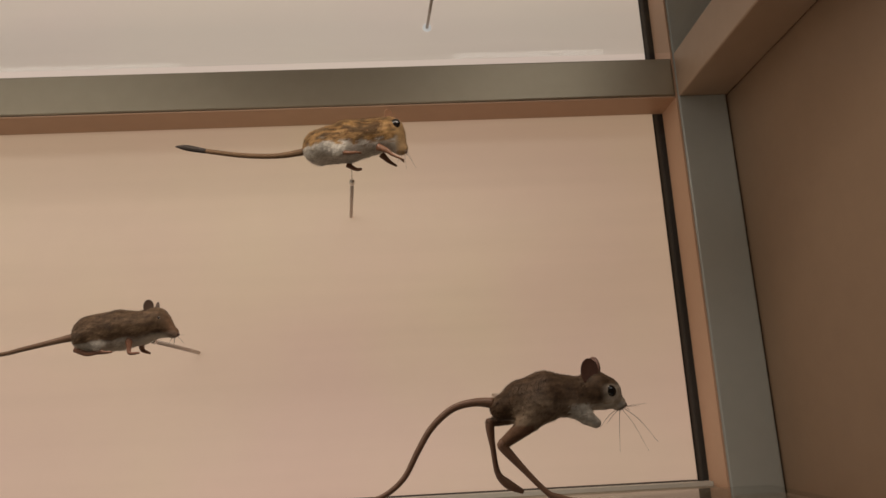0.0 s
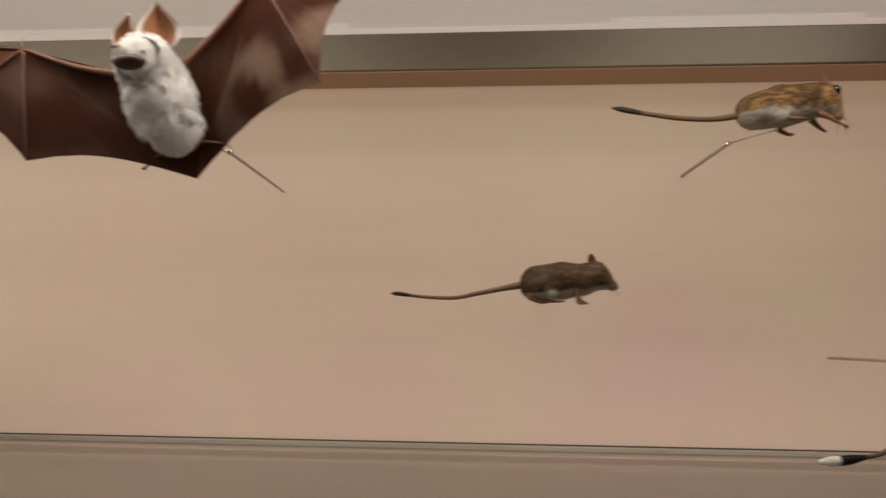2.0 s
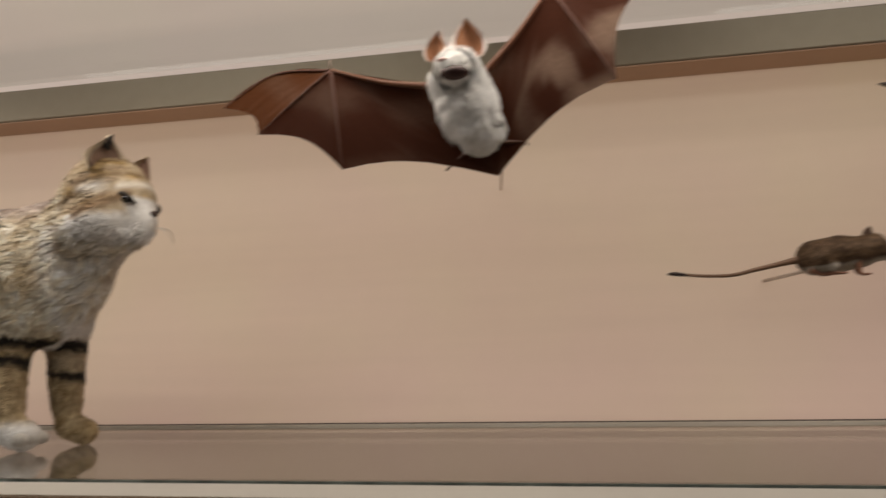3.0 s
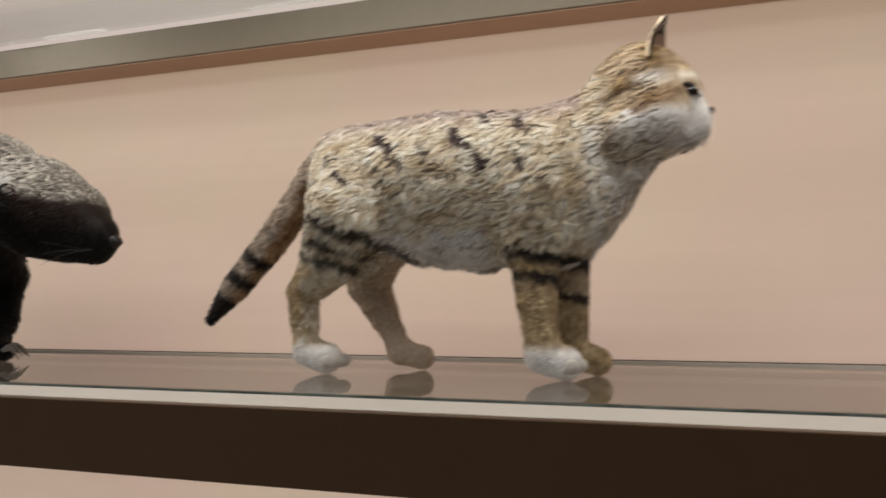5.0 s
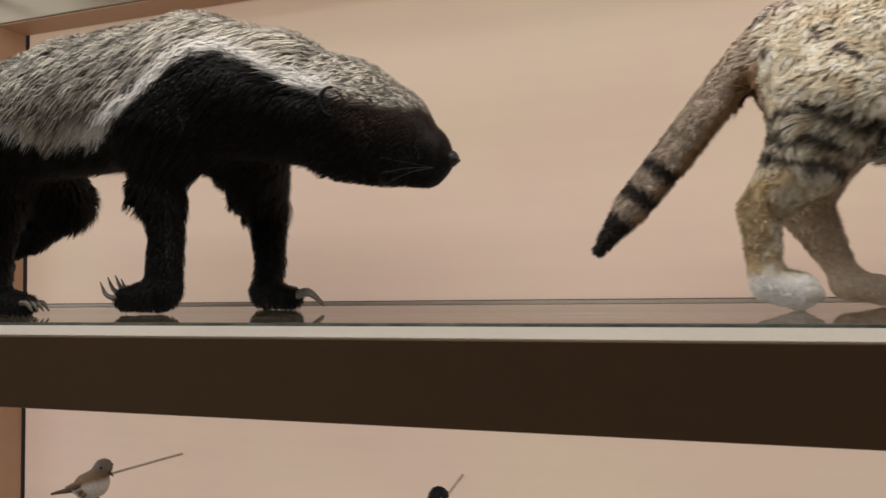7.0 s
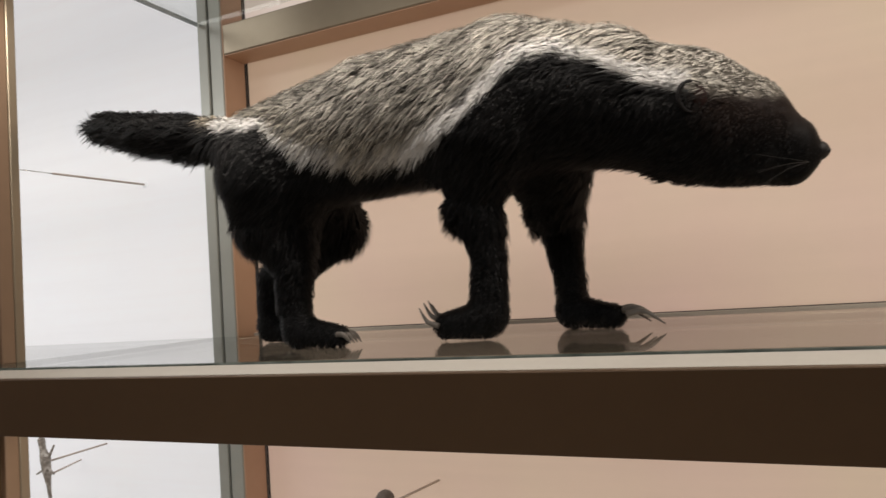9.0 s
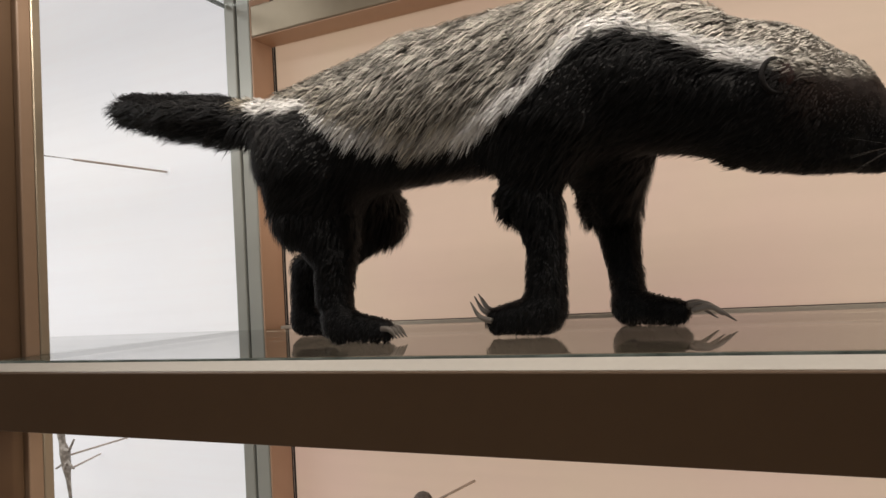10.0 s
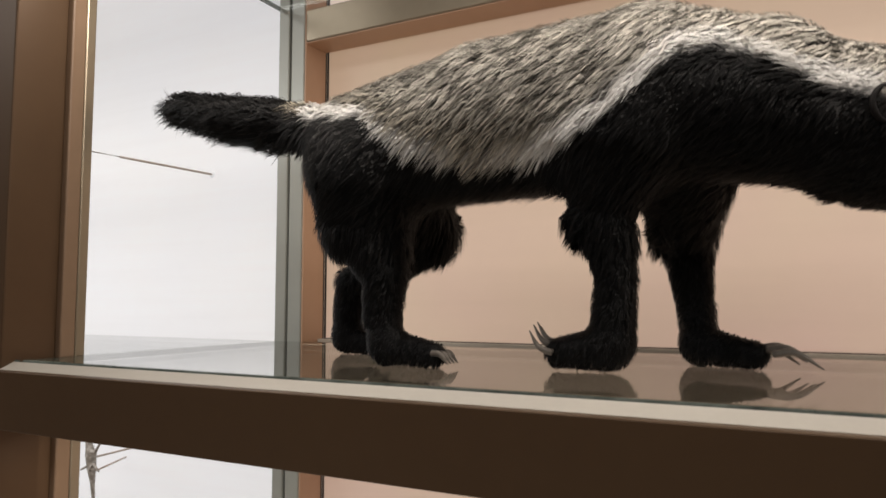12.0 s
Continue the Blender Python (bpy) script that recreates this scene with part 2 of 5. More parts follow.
                quads.append(q[(q >= 0).all(1)])
        return verts, np.concatenate(quads)


def unit(v):
    return v / np.maximum(np.linalg.norm(v, axis=-1, keepdims=True), 1e-9)


def hairs(form, verts, quads, count, rng, comb, colour, length, width, lift=0.35, droop=0.3, where=None, tufts=0, pull=0.5):
    """Tapering blades of hair: roots over the skin, combed along comb(p), drawn together into tufts."""
    tri = np.concatenate([quads[:, :3], quads[:, [0, 2, 3]]])
    a, b, c = (verts[tri[:, i]] for i in range(3))
    area = np.linalg.norm(np.cross(b - a, c - a), axis=1)
    if where is not None:
        area = area * where((a + b + c) / 3)
    pick = rng.choice(len(tri), count, p=area / area.sum())
    u, v = rng.random((2, count))
    swap = u + v > 1
    u, v = np.where(swap, 1 - u, u), np.where(swap, 1 - v, v)
    root = a[pick] + u[:, None] * (b - a)[pick] + v[:, None] * (c - a)[pick]
    nor = form.slope(root)
    flow = comb(root) + rng.normal(0, 0.16, (count, 3))
    flow = unit(flow - nor * (flow * nor).sum(1, keepdims=True))
    size = length(root) * rng.uniform(0.6, 1.25, count)
    rise = lift * rng.uniform(0.4, 1.5, count)[:, None]
    way = unit(flow + nor * rise)
    side = unit(np.cross(way, nor)) * (width * rng.uniform(0.6, 1.4, count) * np.clip(size / (11 * width), 0.3, 1.15))[:, None]
    mid = root + way * size[:, None] * 0.5
    tip = mid + unit(way - nor * rise * 0.8 - np.array([0, 0, droop])) * size[:, None] * 0.5
    low, high = colour(root, rng)
    if tufts:
        tree = kdtree.KDTree(tufts)
        for i in range(tufts):
            tree.insert(root[i], i)
        tree.balance()
        own = np.array([tree.find(q)[1] for q in root])
        hold = (pull * np.clip(1.4 - np.linalg.norm(root - root[own], axis=1) / np.maximum(size, 0.004), 0, 1))[:, None]
        tip = tip + (tip[own] - tip) * hold
        mid = mid + (mid[own] - mid) * hold * 0.45
        tone = rng.uniform(0.88, 1.10, tufts)[own][:, None]
        low, high = low * (0.85 * tone), high * tone
    base = root - nor * 0.001
    pts = np.stack([base - side, base + side, mid - side * 0.8, mid + side * 0.8, tip], 1).reshape(-1, 3)
    k = 5 * np.arange(count)[:, None]
    faces = np.concatenate([k + [0, 1, 3], k + [0, 3, 2], k + [2, 3, 4]])
    cols = np.stack([low, low, (low + high) / 2, (low + high) / 2, high], 1).reshape(-1, 3)
    return pts, faces, cols


def animal_mesh(name, origin, layers):
    """One mesh out of (points, faces, colours, material number, smooth) layers."""
    pts, faces, cols, mats, soft, at = [], [], [], [], [], 0
    for p, f, c, m, s in layers:
        pts.append(np.asarray(p) - origin)
        faces += [tuple(int(i) + at for i in row) for row in f]
        cols.append(np.broadcast_to(np.asarray(c, float), (len(p), 3)))
        mats += [m] * len(f)
        soft += [s] * len(f)
        at += len(p)
    me = bpy.data.meshes.new(name)
    me.from_pydata(np.concatenate(pts).tolist(), [], faces)
    att = me.attributes.new("coat", "FLOAT_COLOR", "POINT")
    flat = np.concatenate([np.clip(np.concatenate(cols), 0, 1), np.ones((at, 1))], 1)
    att.data.foreach_set("color", flat.astype(np.float32).ravel())
    for m in MATS:
        me.materials.append(m)
    me.polygons.foreach_set("material_index", mats)
    me.polygons.foreach_set("use_smooth", soft)
    me.update()
    return me


def layer_of(bm, colour, mat, smooth=True):
    bm.verts.index_update()
    out = ([tuple(v.co) for v in bm.verts], [[v.index for v in f.verts] for f in bm.faces], colour, mat, smooth)
    bm.free()
    return out


def ball_layer(x, y, z, r, colour, mat, flat=(1, 1, 1)):
    bm = bmesh.new()
    bmesh.ops.create_uvsphere(bm, u_segments=16, v_segments=10, radius=r)
    for v in bm.verts:
        v.co = Vector((x + v.co.x * flat[0], y + v.co.y * flat[1], z + v.co.z * flat[2]))
    return layer_of(bm, colour, mat)


def tube_layer(points, radii, colour, mat, sides=10):
    return layer_of(tube_bm(points, radii, sides), colour, mat)


def curve(points, steps=6):
    """A smooth line through the points."""
    p = [np.array(q, float) for q in points]
    p = [2 * p[0] - p[1], *p, 2 * p[-1] - p[-2]]
    out = []
    for a, b, c, d in zip(p, p[1:], p[2:], p[3:]):
        for t in np.linspace(0, 1, steps, endpoint=False):
            out.append(0.5 * (2 * b + (c - a) * t + (2 * a - 5 * b + 4 * c - d) * t * t + (3 * b - a - 3 * c + d) * t**3))
    return out + [p[-2]]


def tapered(points, radii, steps=6):
    line = curve([(*p, r) for p, r in zip(points, radii)], steps)
    return [q[:3] for q in line], [max(q[3], 1e-4) for q in line]


def wobble(p, scale, shift=0.0):
    """Smooth random values from -1 to 1 over points."""
    return np.array([noise.noise(Vector(q) * scale + Vector((shift, shift * 1.7, -shift))) for q in p])


def mix(a, b, t):
    t = np.clip(np.asarray(t, float), 0, 1)[:, None]
    return np.asarray(a) * (1 - t) + np.asarray(b) * t


def rise(x, lo, hi):
    t = np.clip((np.asarray(x) - lo) / (hi - lo), 0, 1)
    return t * t * (3 - 2 * t)


def ear_layers(x, y, z, height, wide, lean, turn, outer, inner, mat=0):
    """A cupped ear: a pointed shell with thickness, its opening to the front."""
    rows, cols = 7, 9
    layers = []
    for gap, colour, mt in ((0.0, outer, mat), (0.0016, inner, 1)):
        pts = []
        for i in range(rows):
            v = i / (rows - 1)
            w = (wide if gap == 0 else wide * 0.74) * (1 - v**2.2) ** 0.8 * (0.75 + 0.5 * math.sin(math.pi * min(v * 1.2, 1)))
            for j in range(cols):
                s = 2 * j / (cols - 1) - 1
                pts.append(Vector((gap - 0.45 * wide * (1 - s * s) * (1 - 0.6 * v), s * w, v * height * (1.0 if gap == 0 else 0.93))))
        m = pose(x, y, z, 0, 0, turn) @ pose(0, 0, 0, lean[0], lean[1], 0)
        faces = [[i * cols + j, i * cols + j + 1, (i + 1) * cols + j + 1, (i + 1) * cols + j] for i in range(rows - 1) for j in range(cols - 1)]
        layers.append(([tuple(m @ p) for p in pts], faces, colour, mt, True))
    return layers


# ---- the display case ----
SHELF = 1.315
WALL = 0.862
LEFT, RIGHT = -2.60, 0.335
FLOOR = 0.0

# pale floor out of view, added to lift the animals' undersides
floor = block("floor", (-6, -3, -0.1), (4, 2, FLOOR), BOUNCE_FLOOR, "unseen exhibition room floor, made pale to bounce light up", "floor")
block("wall_room", (-6, -3.1, FLOOR), (4, -3, 3.0), ROOM, "dim brown wall behind the visitor", "wall")
block("wall_west", (-6.1, -3, FLOOR), (-6, 2, 3.0), ROOM, "dim brown side wall of the room", "wall")
block("wall_east", (4, -3, FLOOR), (4.1, 2, 3.0), ROOM, "dim brown side wall of the room", "wall")
block("ceiling", (-6, -3, 3.0), (4, 2, 3.1), ROOM, "dim ceiling of the exhibition room", "ceiling")
block("wall_back_upper", (LEFT + 0.048, WALL, 1.82), (RIGHT - 0.01, WALL + 0.02, 2.42), PANEL_UPPER, "pale luminous back panel above the shelf", "back panel")
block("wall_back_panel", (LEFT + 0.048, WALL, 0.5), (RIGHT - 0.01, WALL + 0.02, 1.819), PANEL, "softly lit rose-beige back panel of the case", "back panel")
block("wall_back_neighbour", (-5.0, WALL, 0.5), (LEFT + 0.010, WALL + 0.02, 2.42), PANEL_WHITE, "bright white back panel of the next case", "back panel")
block("wall_side", (RIGHT + 0.068, 0.30, 0.5), (RIGHT + 0.09, WALL + 0.02, 2.42), SIDE, "plain brown side panel of the case", "side panel")
block("wall_case_top", (-5.0, 0.36, 2.42), (RIGHT + 0.09, WALL + 0.05, 2.46), SIDE, "closed brown top of the case", "case top")
block("wall_case_base", (-5.0, 0.36, 0.42), (RIGHT + 0.08, WALL + 0.05, 0.5), SIDE, "closed brown base of the case", "case base")
block("wall_behind", (-5.0, WALL + 0.022, 0.42), (RIGHT + 0.08, WALL + 0.05, 2.46), DARK, "dark backing behind the panels", "backing")
block("wall_end", (-5.05, 0.36, 0.42), (-5.0, WALL + 0.05, 2.46), PANEL_WHITE, "white end panel of the next case", "side panel")
block("trim_gap", (LEFT + 0.0515, WALL - 0.004, 0.5), (LEFT + 0.055, WALL - 0.0005, 2.42), DARK, "dark shadow gap beside the middle post", "gap")
block("trim_gap", (RIGHT - 0.006, WALL - 0.004, 0.5), (RIGHT + 0.006, WALL + 0.01, 2.42), DARK, "dark shadow gap beside the corner post", "gap")

frame_case = new("case_frame")
tagged(frame_case, "satin grey metal frame of rails and posts round the shelves", "metal frame", "", "structure")
block("post", (RIGHT + 0.004, 0.803, 0.5), (RIGHT + 0.066, 0.856, 2.42), POST, parent=frame_case)
block("post", (LEFT + 0.022, 0.803, 0.5), (LEFT + 0.048, 0.856, 2.42), POST, parent=frame_case)
block("post", (LEFT - 0.004, 0.803, 0.5), (LEFT + 0.017, 0.856, 2.42), POST, parent=frame_case)
block("post_gap", (LEFT + 0.017, 0.810, 0.5), (LEFT + 0.022, 0.85, 2.42), DARK, parent=frame_case, bevel=0)
# thin sheets carry the panel's rose glow on the posts' inner sides
block("post_side", (RIGHT + 0.001, 0.8045, 0.5), (RIGHT + 0.0035, 0.856, 2.42), PANEL_GLOW, parent=frame_case, label="post side with the rose panel glow put into its colour", bevel=0)
block("post_side", (LEFT + 0.0485, 0.8045, 0.5), (LEFT + 0.051, 0.856, 2.42), PANEL_GLOW, parent=frame_case, label="post side with the rose panel glow put into its colour", bevel=0)
block("front_post", (LEFT - 0.075, 0.384, 0.5), (LEFT - 0.014, 0.445, 2.42), BRONZE, parent=frame_case)
block("door_seal", (LEFT - 0.065, 0.445, 0.5), (LEFT - 0.006, 0.463, 2.42), SIDE, parent=frame_case)
block("door_edge", (LEFT - 0.065, 0.463, 0.5), (LEFT - 0.006, 0.476, 2.42), FRAME, parent=frame_case)
for z in (SHELF - 0.55, SHELF - 0.009, 1.851):
    top = z - 0.006 if z > 1.5 else z + 0.0065
    block("back_rail", (LEFT + 0.0515, 0.803, z - 0.058), (RIGHT + 0.0005, 0.856, top), FRAME, parent=frame_case)
    # sheet coloured for the rose light bounced onto the rail's underside
    block("rail_underside", (LEFT + 0.0515, 0.8045, z - 0.06), (RIGHT + 0.0005, 0.856, z - 0.0585), PANEL_GLOW, parent=frame_case, label="rail underside with the rose bounce light put into its colour", bevel=0)
    if z < 1.5:
        # metal bead's bright reflection put in as cream paint
        block("rail_ledge", (LEFT + 0.0515, 0.843, top), (RIGHT + 0.0005, 0.853, top + 0.0048), RAIL_TOP, parent=frame_case, label="bead along the back rail, its bright reflection painted cream", bevel=0)
    # dark strip added for the soft shadow gap below the panel
    block("panel_shade", (LEFT + 0.056, 0.857, top - 0.004), (RIGHT - 0.012, 0.8615, top + 0.006), SHADE_STRIP, parent=frame_case, label="dark strip standing for the shadow gap under the panel", bevel=0.001)
    block("side_rail", (RIGHT + 0.0040, 0.446, z - 0.06), (RIGHT + 0.067, 0.8025, z), TAN, parent=frame_case)
    block("front_rail", (-5.0, 0.3727, z - 0.0605), (RIGHT + 0.06, 0.383, z - 0.0005), BRONZE, parent=frame_case, bevel=0.001)
    lip = box_bm((-5.0, 0.383, z - 0.012), (RIGHT + 0.06, 0.398, z + 0.0065))
    for v in lip.verts:
        if v.co.y < 0.39 and v.co.z > z:
            v.co.z = z - 0.0005
    part("rail_top", lip, RAIL_TOP, frame_case, "cream painted lip of the front rail")
    block("shelf_ledge", (-5.0, 0.398, z - 0.02), (RIGHT + 0.06, 0.43, z), FRAME, parent=frame_case, bevel=0)


def glass_shelf(x0, x1, z):
    ob = block("glass_shelf", (x0, 0.4005, z - 0.008), (x1, 0.8015, z), GLASS, "clear glass shelf lying on the metal rails", "glass shelf", "", bevel=0)
    ob.visible_shadow = False
    block("edge", (x0, 0.3985, z - 0.0045), (x1, 0.4, z - 0.0005), GLASS_EDGE, "dark green cut glass edge", parent=ob, bevel=0)
    if x0 > -4:
        block("edge", (x0 - 0.0025, 0.402, z - 0.0075), (x0 - 0.0005, 0.8, z - 0.0005), GLASS_EDGE, "dark green cut glass edge", parent=ob, bevel=0)
    return ob


for z in (SHELF - 0.541, SHELF, 1.86):
    glass_shelf(LEFT + 0.001, RIGHT + 0.05, z)
    if z < 1.5:
        glass_shelf(-4.95, LEFT - 0.006, z)


# ---- honey badger ----


def honey_badger():
    rng = np.random.default_rng(3)
    f = Form(0.045)
    f.limb((-2.262, 0.560, 1.536, 0.064), (-2.12, 0.565, 1.556, 0.073), (-1.97, 0.572, 1.562, 0.077), (-1.880, 0.580, 1.548, 0.064), (-1.80, 0.590, 1.520, 0.054))
    f.limb((-1.800, 0.590, 1.522, 0.054), (-1.757, 0.596, 1.506, 0.044), blend=0.02)
    f.limb((-1.752, 0.597, 1.499, 0.038), (-1.718, 0.600, 1.480, 0.026), (-1.705, 0.601, 1.472, 0.0165), blend=0.014)
    f.limb((-1.80, 0.590, 1.487, 0.034), (-1.755, 0.596, 1.473, 0.028), (-1.717, 0.600, 1.458, 0.0165), blend=0.015)
    near = dict(blend=0.022)
    f.limb((-2.248, 0.540, 1.505, 0.060), (-2.254, 0.542, 1.462, 0.047), (-2.226, 0.532, 1.405, 0.022), (-2.229, 0.532, 1.362, 0.0175), (-2.222, 0.530, 1.336, 0.0165), **near)
    f.limb((-2.222, 0.530, 1.334, 0.0160), (-2.166, 0.525, 1.327, 0.0110), blend=0.012)
    f.limb((-2.255, 0.605, 1.500, 0.060), (-2.238, 0.640, 1.458, 0.036), (-2.290, 0.640, 1.418, 0.024), (-2.338, 0.635, 1.400, 0.018), (-2.342, 0.632, 1.340, 0.0165), **near)
    f.limb((-2.340, 0.632, 1.334, 0.0160), (-2.305, 0.630, 1.327, 0.0110), blend=0.012)
    f.limb((-1.992, 0.548, 1.520, 0.058), (-2.009, 0.549, 1.460, 0.027), (-1.998, 0.548, 1.400, 0.0170), (-2.002, 0.548, 1.345, 0.0185), **near)
    f.limb((-2.005, 0.548, 1.337, 0.0190), (-2.050, 0.548, 1.332, 0.0130), blend=0.012)
    f.limb((-1.948, 0.625, 1.505, 0.048), (-1.957, 0.682, 1.44, 0.0245), (-1.950, 0.678, 1.375, 0.0165), (-1.944, 0.660, 1.338, 0.0165), **near)
    f.limb((-1.944, 0.656, 1.335, 0.0170), (-1.893, 0.632, 1.329, 0.0120), blend=0.012)
    f.limb((-2.318, 0.553, 1.566, 0.024), (-2.44, 0.55, 1.592, 0.019), (-2.530, 0.55, 1.617, 0.012), blend=0.015)
    verts, quads = f.skin(0.0055)

    edge_x = np.array([-2.40, -2.323, -2.235, -2.21, -2.175, -2.15, -2.117, -2.09, -2.057, -2.022, -1.985, -1.96, -1.945, -1.932, -1.90, -1.867, -1.839, -1.813, -1.789, -1.769, -1.745, -1.72])
    edge_z = np.array([1.60, 1.578, 1.557, 1.551, 1.527, 1.521, 1.511, 1.506, 1.509, 1.517, 1.532, 1.554, 1.570, 1.577, 1.578, 1.562, 1.546, 1.537, 1.530, 1.523, 1.518, 1.517])

    def coat(p, rng):
        line = np.interp(p[:, 0], edge_x, edge_z)
        up = p[:, 2] - line + 0.004 * wobble(p, 60)
        tail = p[:, 0] < -2.345
        mantle = rise(up, -0.004, 0.004)
        white = np.minimum(1, 2.2 * np.exp(-(((up - 0.005) / np.where(p[:, 0] > -1.99, 0.0088, 0.0075)) ** 2))) * (p[:, 0] < -1.79) * (p[:, 0] > -2.325) * (1 - 0.75 * np.exp(-(((p[:, 0] + 2.10) / 0.035) ** 2)))
        fore = rise(p[:, 0], -2.0, -1.86)
        strand = np.clip(0.42 + 0.30 * fore + 0.85 * wobble(p * np.array([0.4, 1, 1.1]), 230, 4) + 0.7 * (rng.random(len(p)) - 0.5), 0, 1)
        grey_low = mix((0.02, 0.018, 0.015), (0.20, 0.18, 0.15), strand)
        grey_high = mix((0.06, 0.054, 0.044), (0.92, 0.88, 0.79), strand)
        yellow = rise(-p[:, 0], 2.0, 2.08) * np.exp(-((up / 0.03) ** 2))
        grey_high = grey_high * (1 - 0.2 * yellow[:, None] * np.array([0.1, 0.4, 1.0]))
        rear = rise(-p[:, 0], 2.12, 2.3) * (1 - np.exp(-((up / 0.02) ** 2)))
        grey_high = grey_high * (1 - 0.45 * rear[:, None])
        grey_low = mix(grey_low, (0.75, 0.74, 0.72), white)
        grey_high = mix(grey_high, (0.90, 0.89, 0.87), white)
        black = mix((0.002, 0.002, 0.002), (0.014, 0.0135, 0.014), rng.random(len(p)) ** 3)
        brown = (rise(p[:, 0], -1.80, -1.76) * rise(p[:, 2], 1.47, 1.52))[:, None] * np.array([0.016, 0.008, 0.005])
        black = black + brown
        mantle = np.where(tail, 0, mantle)
        return mix(black, grey_low, mantle), mix(black * 1.3, grey_high, mantle)

    def comb(p):
        d = np.tile(np.array([-1.0, 0, -0.28]), (len(p), 1))
        d[:, 1] += 0.15 * np.sign(p[:, 1] - 0.57)
        above = p[:, 2] - np.interp(p[:, 0], edge_x, edge_z)
        d[:, 2] -= 0.5 * np.exp(-((above / 0.045) ** 2)) + 0.35 * (above < -0.01)
        leg = (p[:, 2] < 1.46) & (p[:, 0] < -1.85)
        d[leg] = (-0.35, 0, -1.0)
        tail = (p[:, 0] < -2.345) & (p[:, 2] > 1.5)
        d[tail] = (-0.9, 0, 0.2)
        d += 0.35 * np.stack([wobble(p, 14, s) for s in (1, 5, 9)], 1)
        line = np.interp(p[:, 0], edge_x, edge_z)
        slope = (np.interp(p[:, 0] + 0.01, edge_x, edge_z) - np.interp(p[:, 0] - 0.01, edge_x, edge_z)) / 0.02
        close = (np.exp(-(((p[:, 2] - line - 0.004) / 0.013) ** 2)) * np.where((p[:, 0] > -1.985) | (p[:, 0] < -2.215), 1, 0.15))[:, None]
        along = unit(np.stack([-np.ones(len(p)), np.zeros(len(p)), -slope], 1))
        return d * (1 - close) + along * close * 1.1

    def long(p):
        n = np.full(len(p), 0.020)
        line = np.interp(p[:, 0], edge_x, edge_z)
        n = np.where(p[:, 2] > line, 0.026, n)
        n = np.where((p[:, 0] < -2.0) & (np.abs(p[:, 2] - line) < 0.03), 0.032, n)
        n = np.where(p[:, 2] < 1.49, 0.022, n)
        n = np.where((p[:, 2] < 1.56) & (p[:, 0] < -2.20) & (p[:, 2] < line), 0.026, n)
        n = np.where(p[:, 2] < 1.43, 0.013, n)
        n = np.where(p[:, 2] < 1.36, 0.0075, n)
        n = np.where(p[:, 0] > -1.82, 0.010, n)
        n = np.where(p[:, 0] > -1.76, 0.006, n)
        n = np.where(p[:, 0] > -1.715, 0.0035, n)
        n = np.where((p[:, 0] < -2.35) & (p[:, 2] > 1.5), 0.042, n)
        return n

    low, high = coat(verts, rng)
    layers = [(verts, quads, low * 0.8, 0, True)]
    layers.append((*hairs(f, verts, quads, 98000, rng, comb, coat, long, 0.00068, 0.40, 0.25, None, 15000, 0.40), 0, False))
    tuft = lambda p: ((np.abs(p[:, 2] - 1.450) < 0.014) & (((p[:, 0] > -2.07) & (p[:, 0] < -2.015)) | ((p[:, 0] > -2.0) & (p[:, 0] < -1.965) & (p[:, 1] > 0.63)))).astype(float)
    layers.append((*hairs(f, verts, quads, 1500, rng, lambda p: np.tile(np.array([-1.0, 0, -0.7]), (len(p), 1)), coat, lambda p: np.full(len(p), 0.030), 0.0007, 0.65, 0.3, tuft, 60, 0.6), 0, False))
    brush = lambda p: ((p[:, 0] < -2.36) & (p[:, 2] > 1.54)).astype(float)
    layers.append((*hairs(f, verts, quads, 5000, rng, lambda p: np.tile(np.array([-1.0, 0, 0.08]), (len(p), 1)), coat, lambda p: np.full(len(p), 0.036), 0.0007, 0.6, 0.25, brush, 160, 0.6), 0, False))
    # claws, nose, eyes, whiskers
    for k, (y0, zz) in enumerate(((0.616, -0.001), (0.626, 0.002), (0.637, 0.003), (0.648, 0.0))):
        dx = 0.006 * (k - 2) * -1
        layers.append(tube_layer(*tapered([(-1.890 + dx, y0, 1.332 + zz), (-1.872 + dx, y0 - 0.006, 1.334 + zz), (-1.852 + dx, y0 - 0.010, 1.321 + zz)], [0.0034, 0.0028, 0.0006]), (0.1, 0.1, 0.1), 3))
    for y0, zz in ((0.532, -0.001), (0.543, 0.004), (0.554, 0.006), (0.563, 0.002)):
        layers.append(tube_layer(*tapered([(-2.052, y0, 1.333 + zz), (-2.065, y0 + 0.001, 1.338 + zz), (-2.074, y0 + 0.002, 1.352 + zz)], [0.0030, 0.0024, 0.0005]), (0.1, 0.1, 0.1), 3))
    for y0 in (0.515, 0.522, 0.529, 0.536):
        layers.append(tube_layer(*tapered([(-2.164, y0, 1.329), (-2.155, y0, 1.328), (-2.147, y0, 1.319)], [0.0030, 0.0026, 0.0006]), (0.1, 0.1, 0.1), 3))
    for y0 in (0.624, 0.632, 0.640):
        layers.append(tube_layer(*tapered([(-2.303, y0, 1.329), (-2.294, y0, 1.328), (-2.286, y0, 1.319)], [0.0030, 0.0026, 0.0006]), (0.1, 0.1, 0.1), 3))
    for side, yy in ((-1, 0.5365), (1, 0.645)):
        ring = [(-1.792 + 0.011 * math.cos(a), yy + side * (0.004 - 0.005 * math.cos(a)), 1.522 + 0.014 * math.sin(a)) for a in np.linspace(0.9, 5.0, 9)]
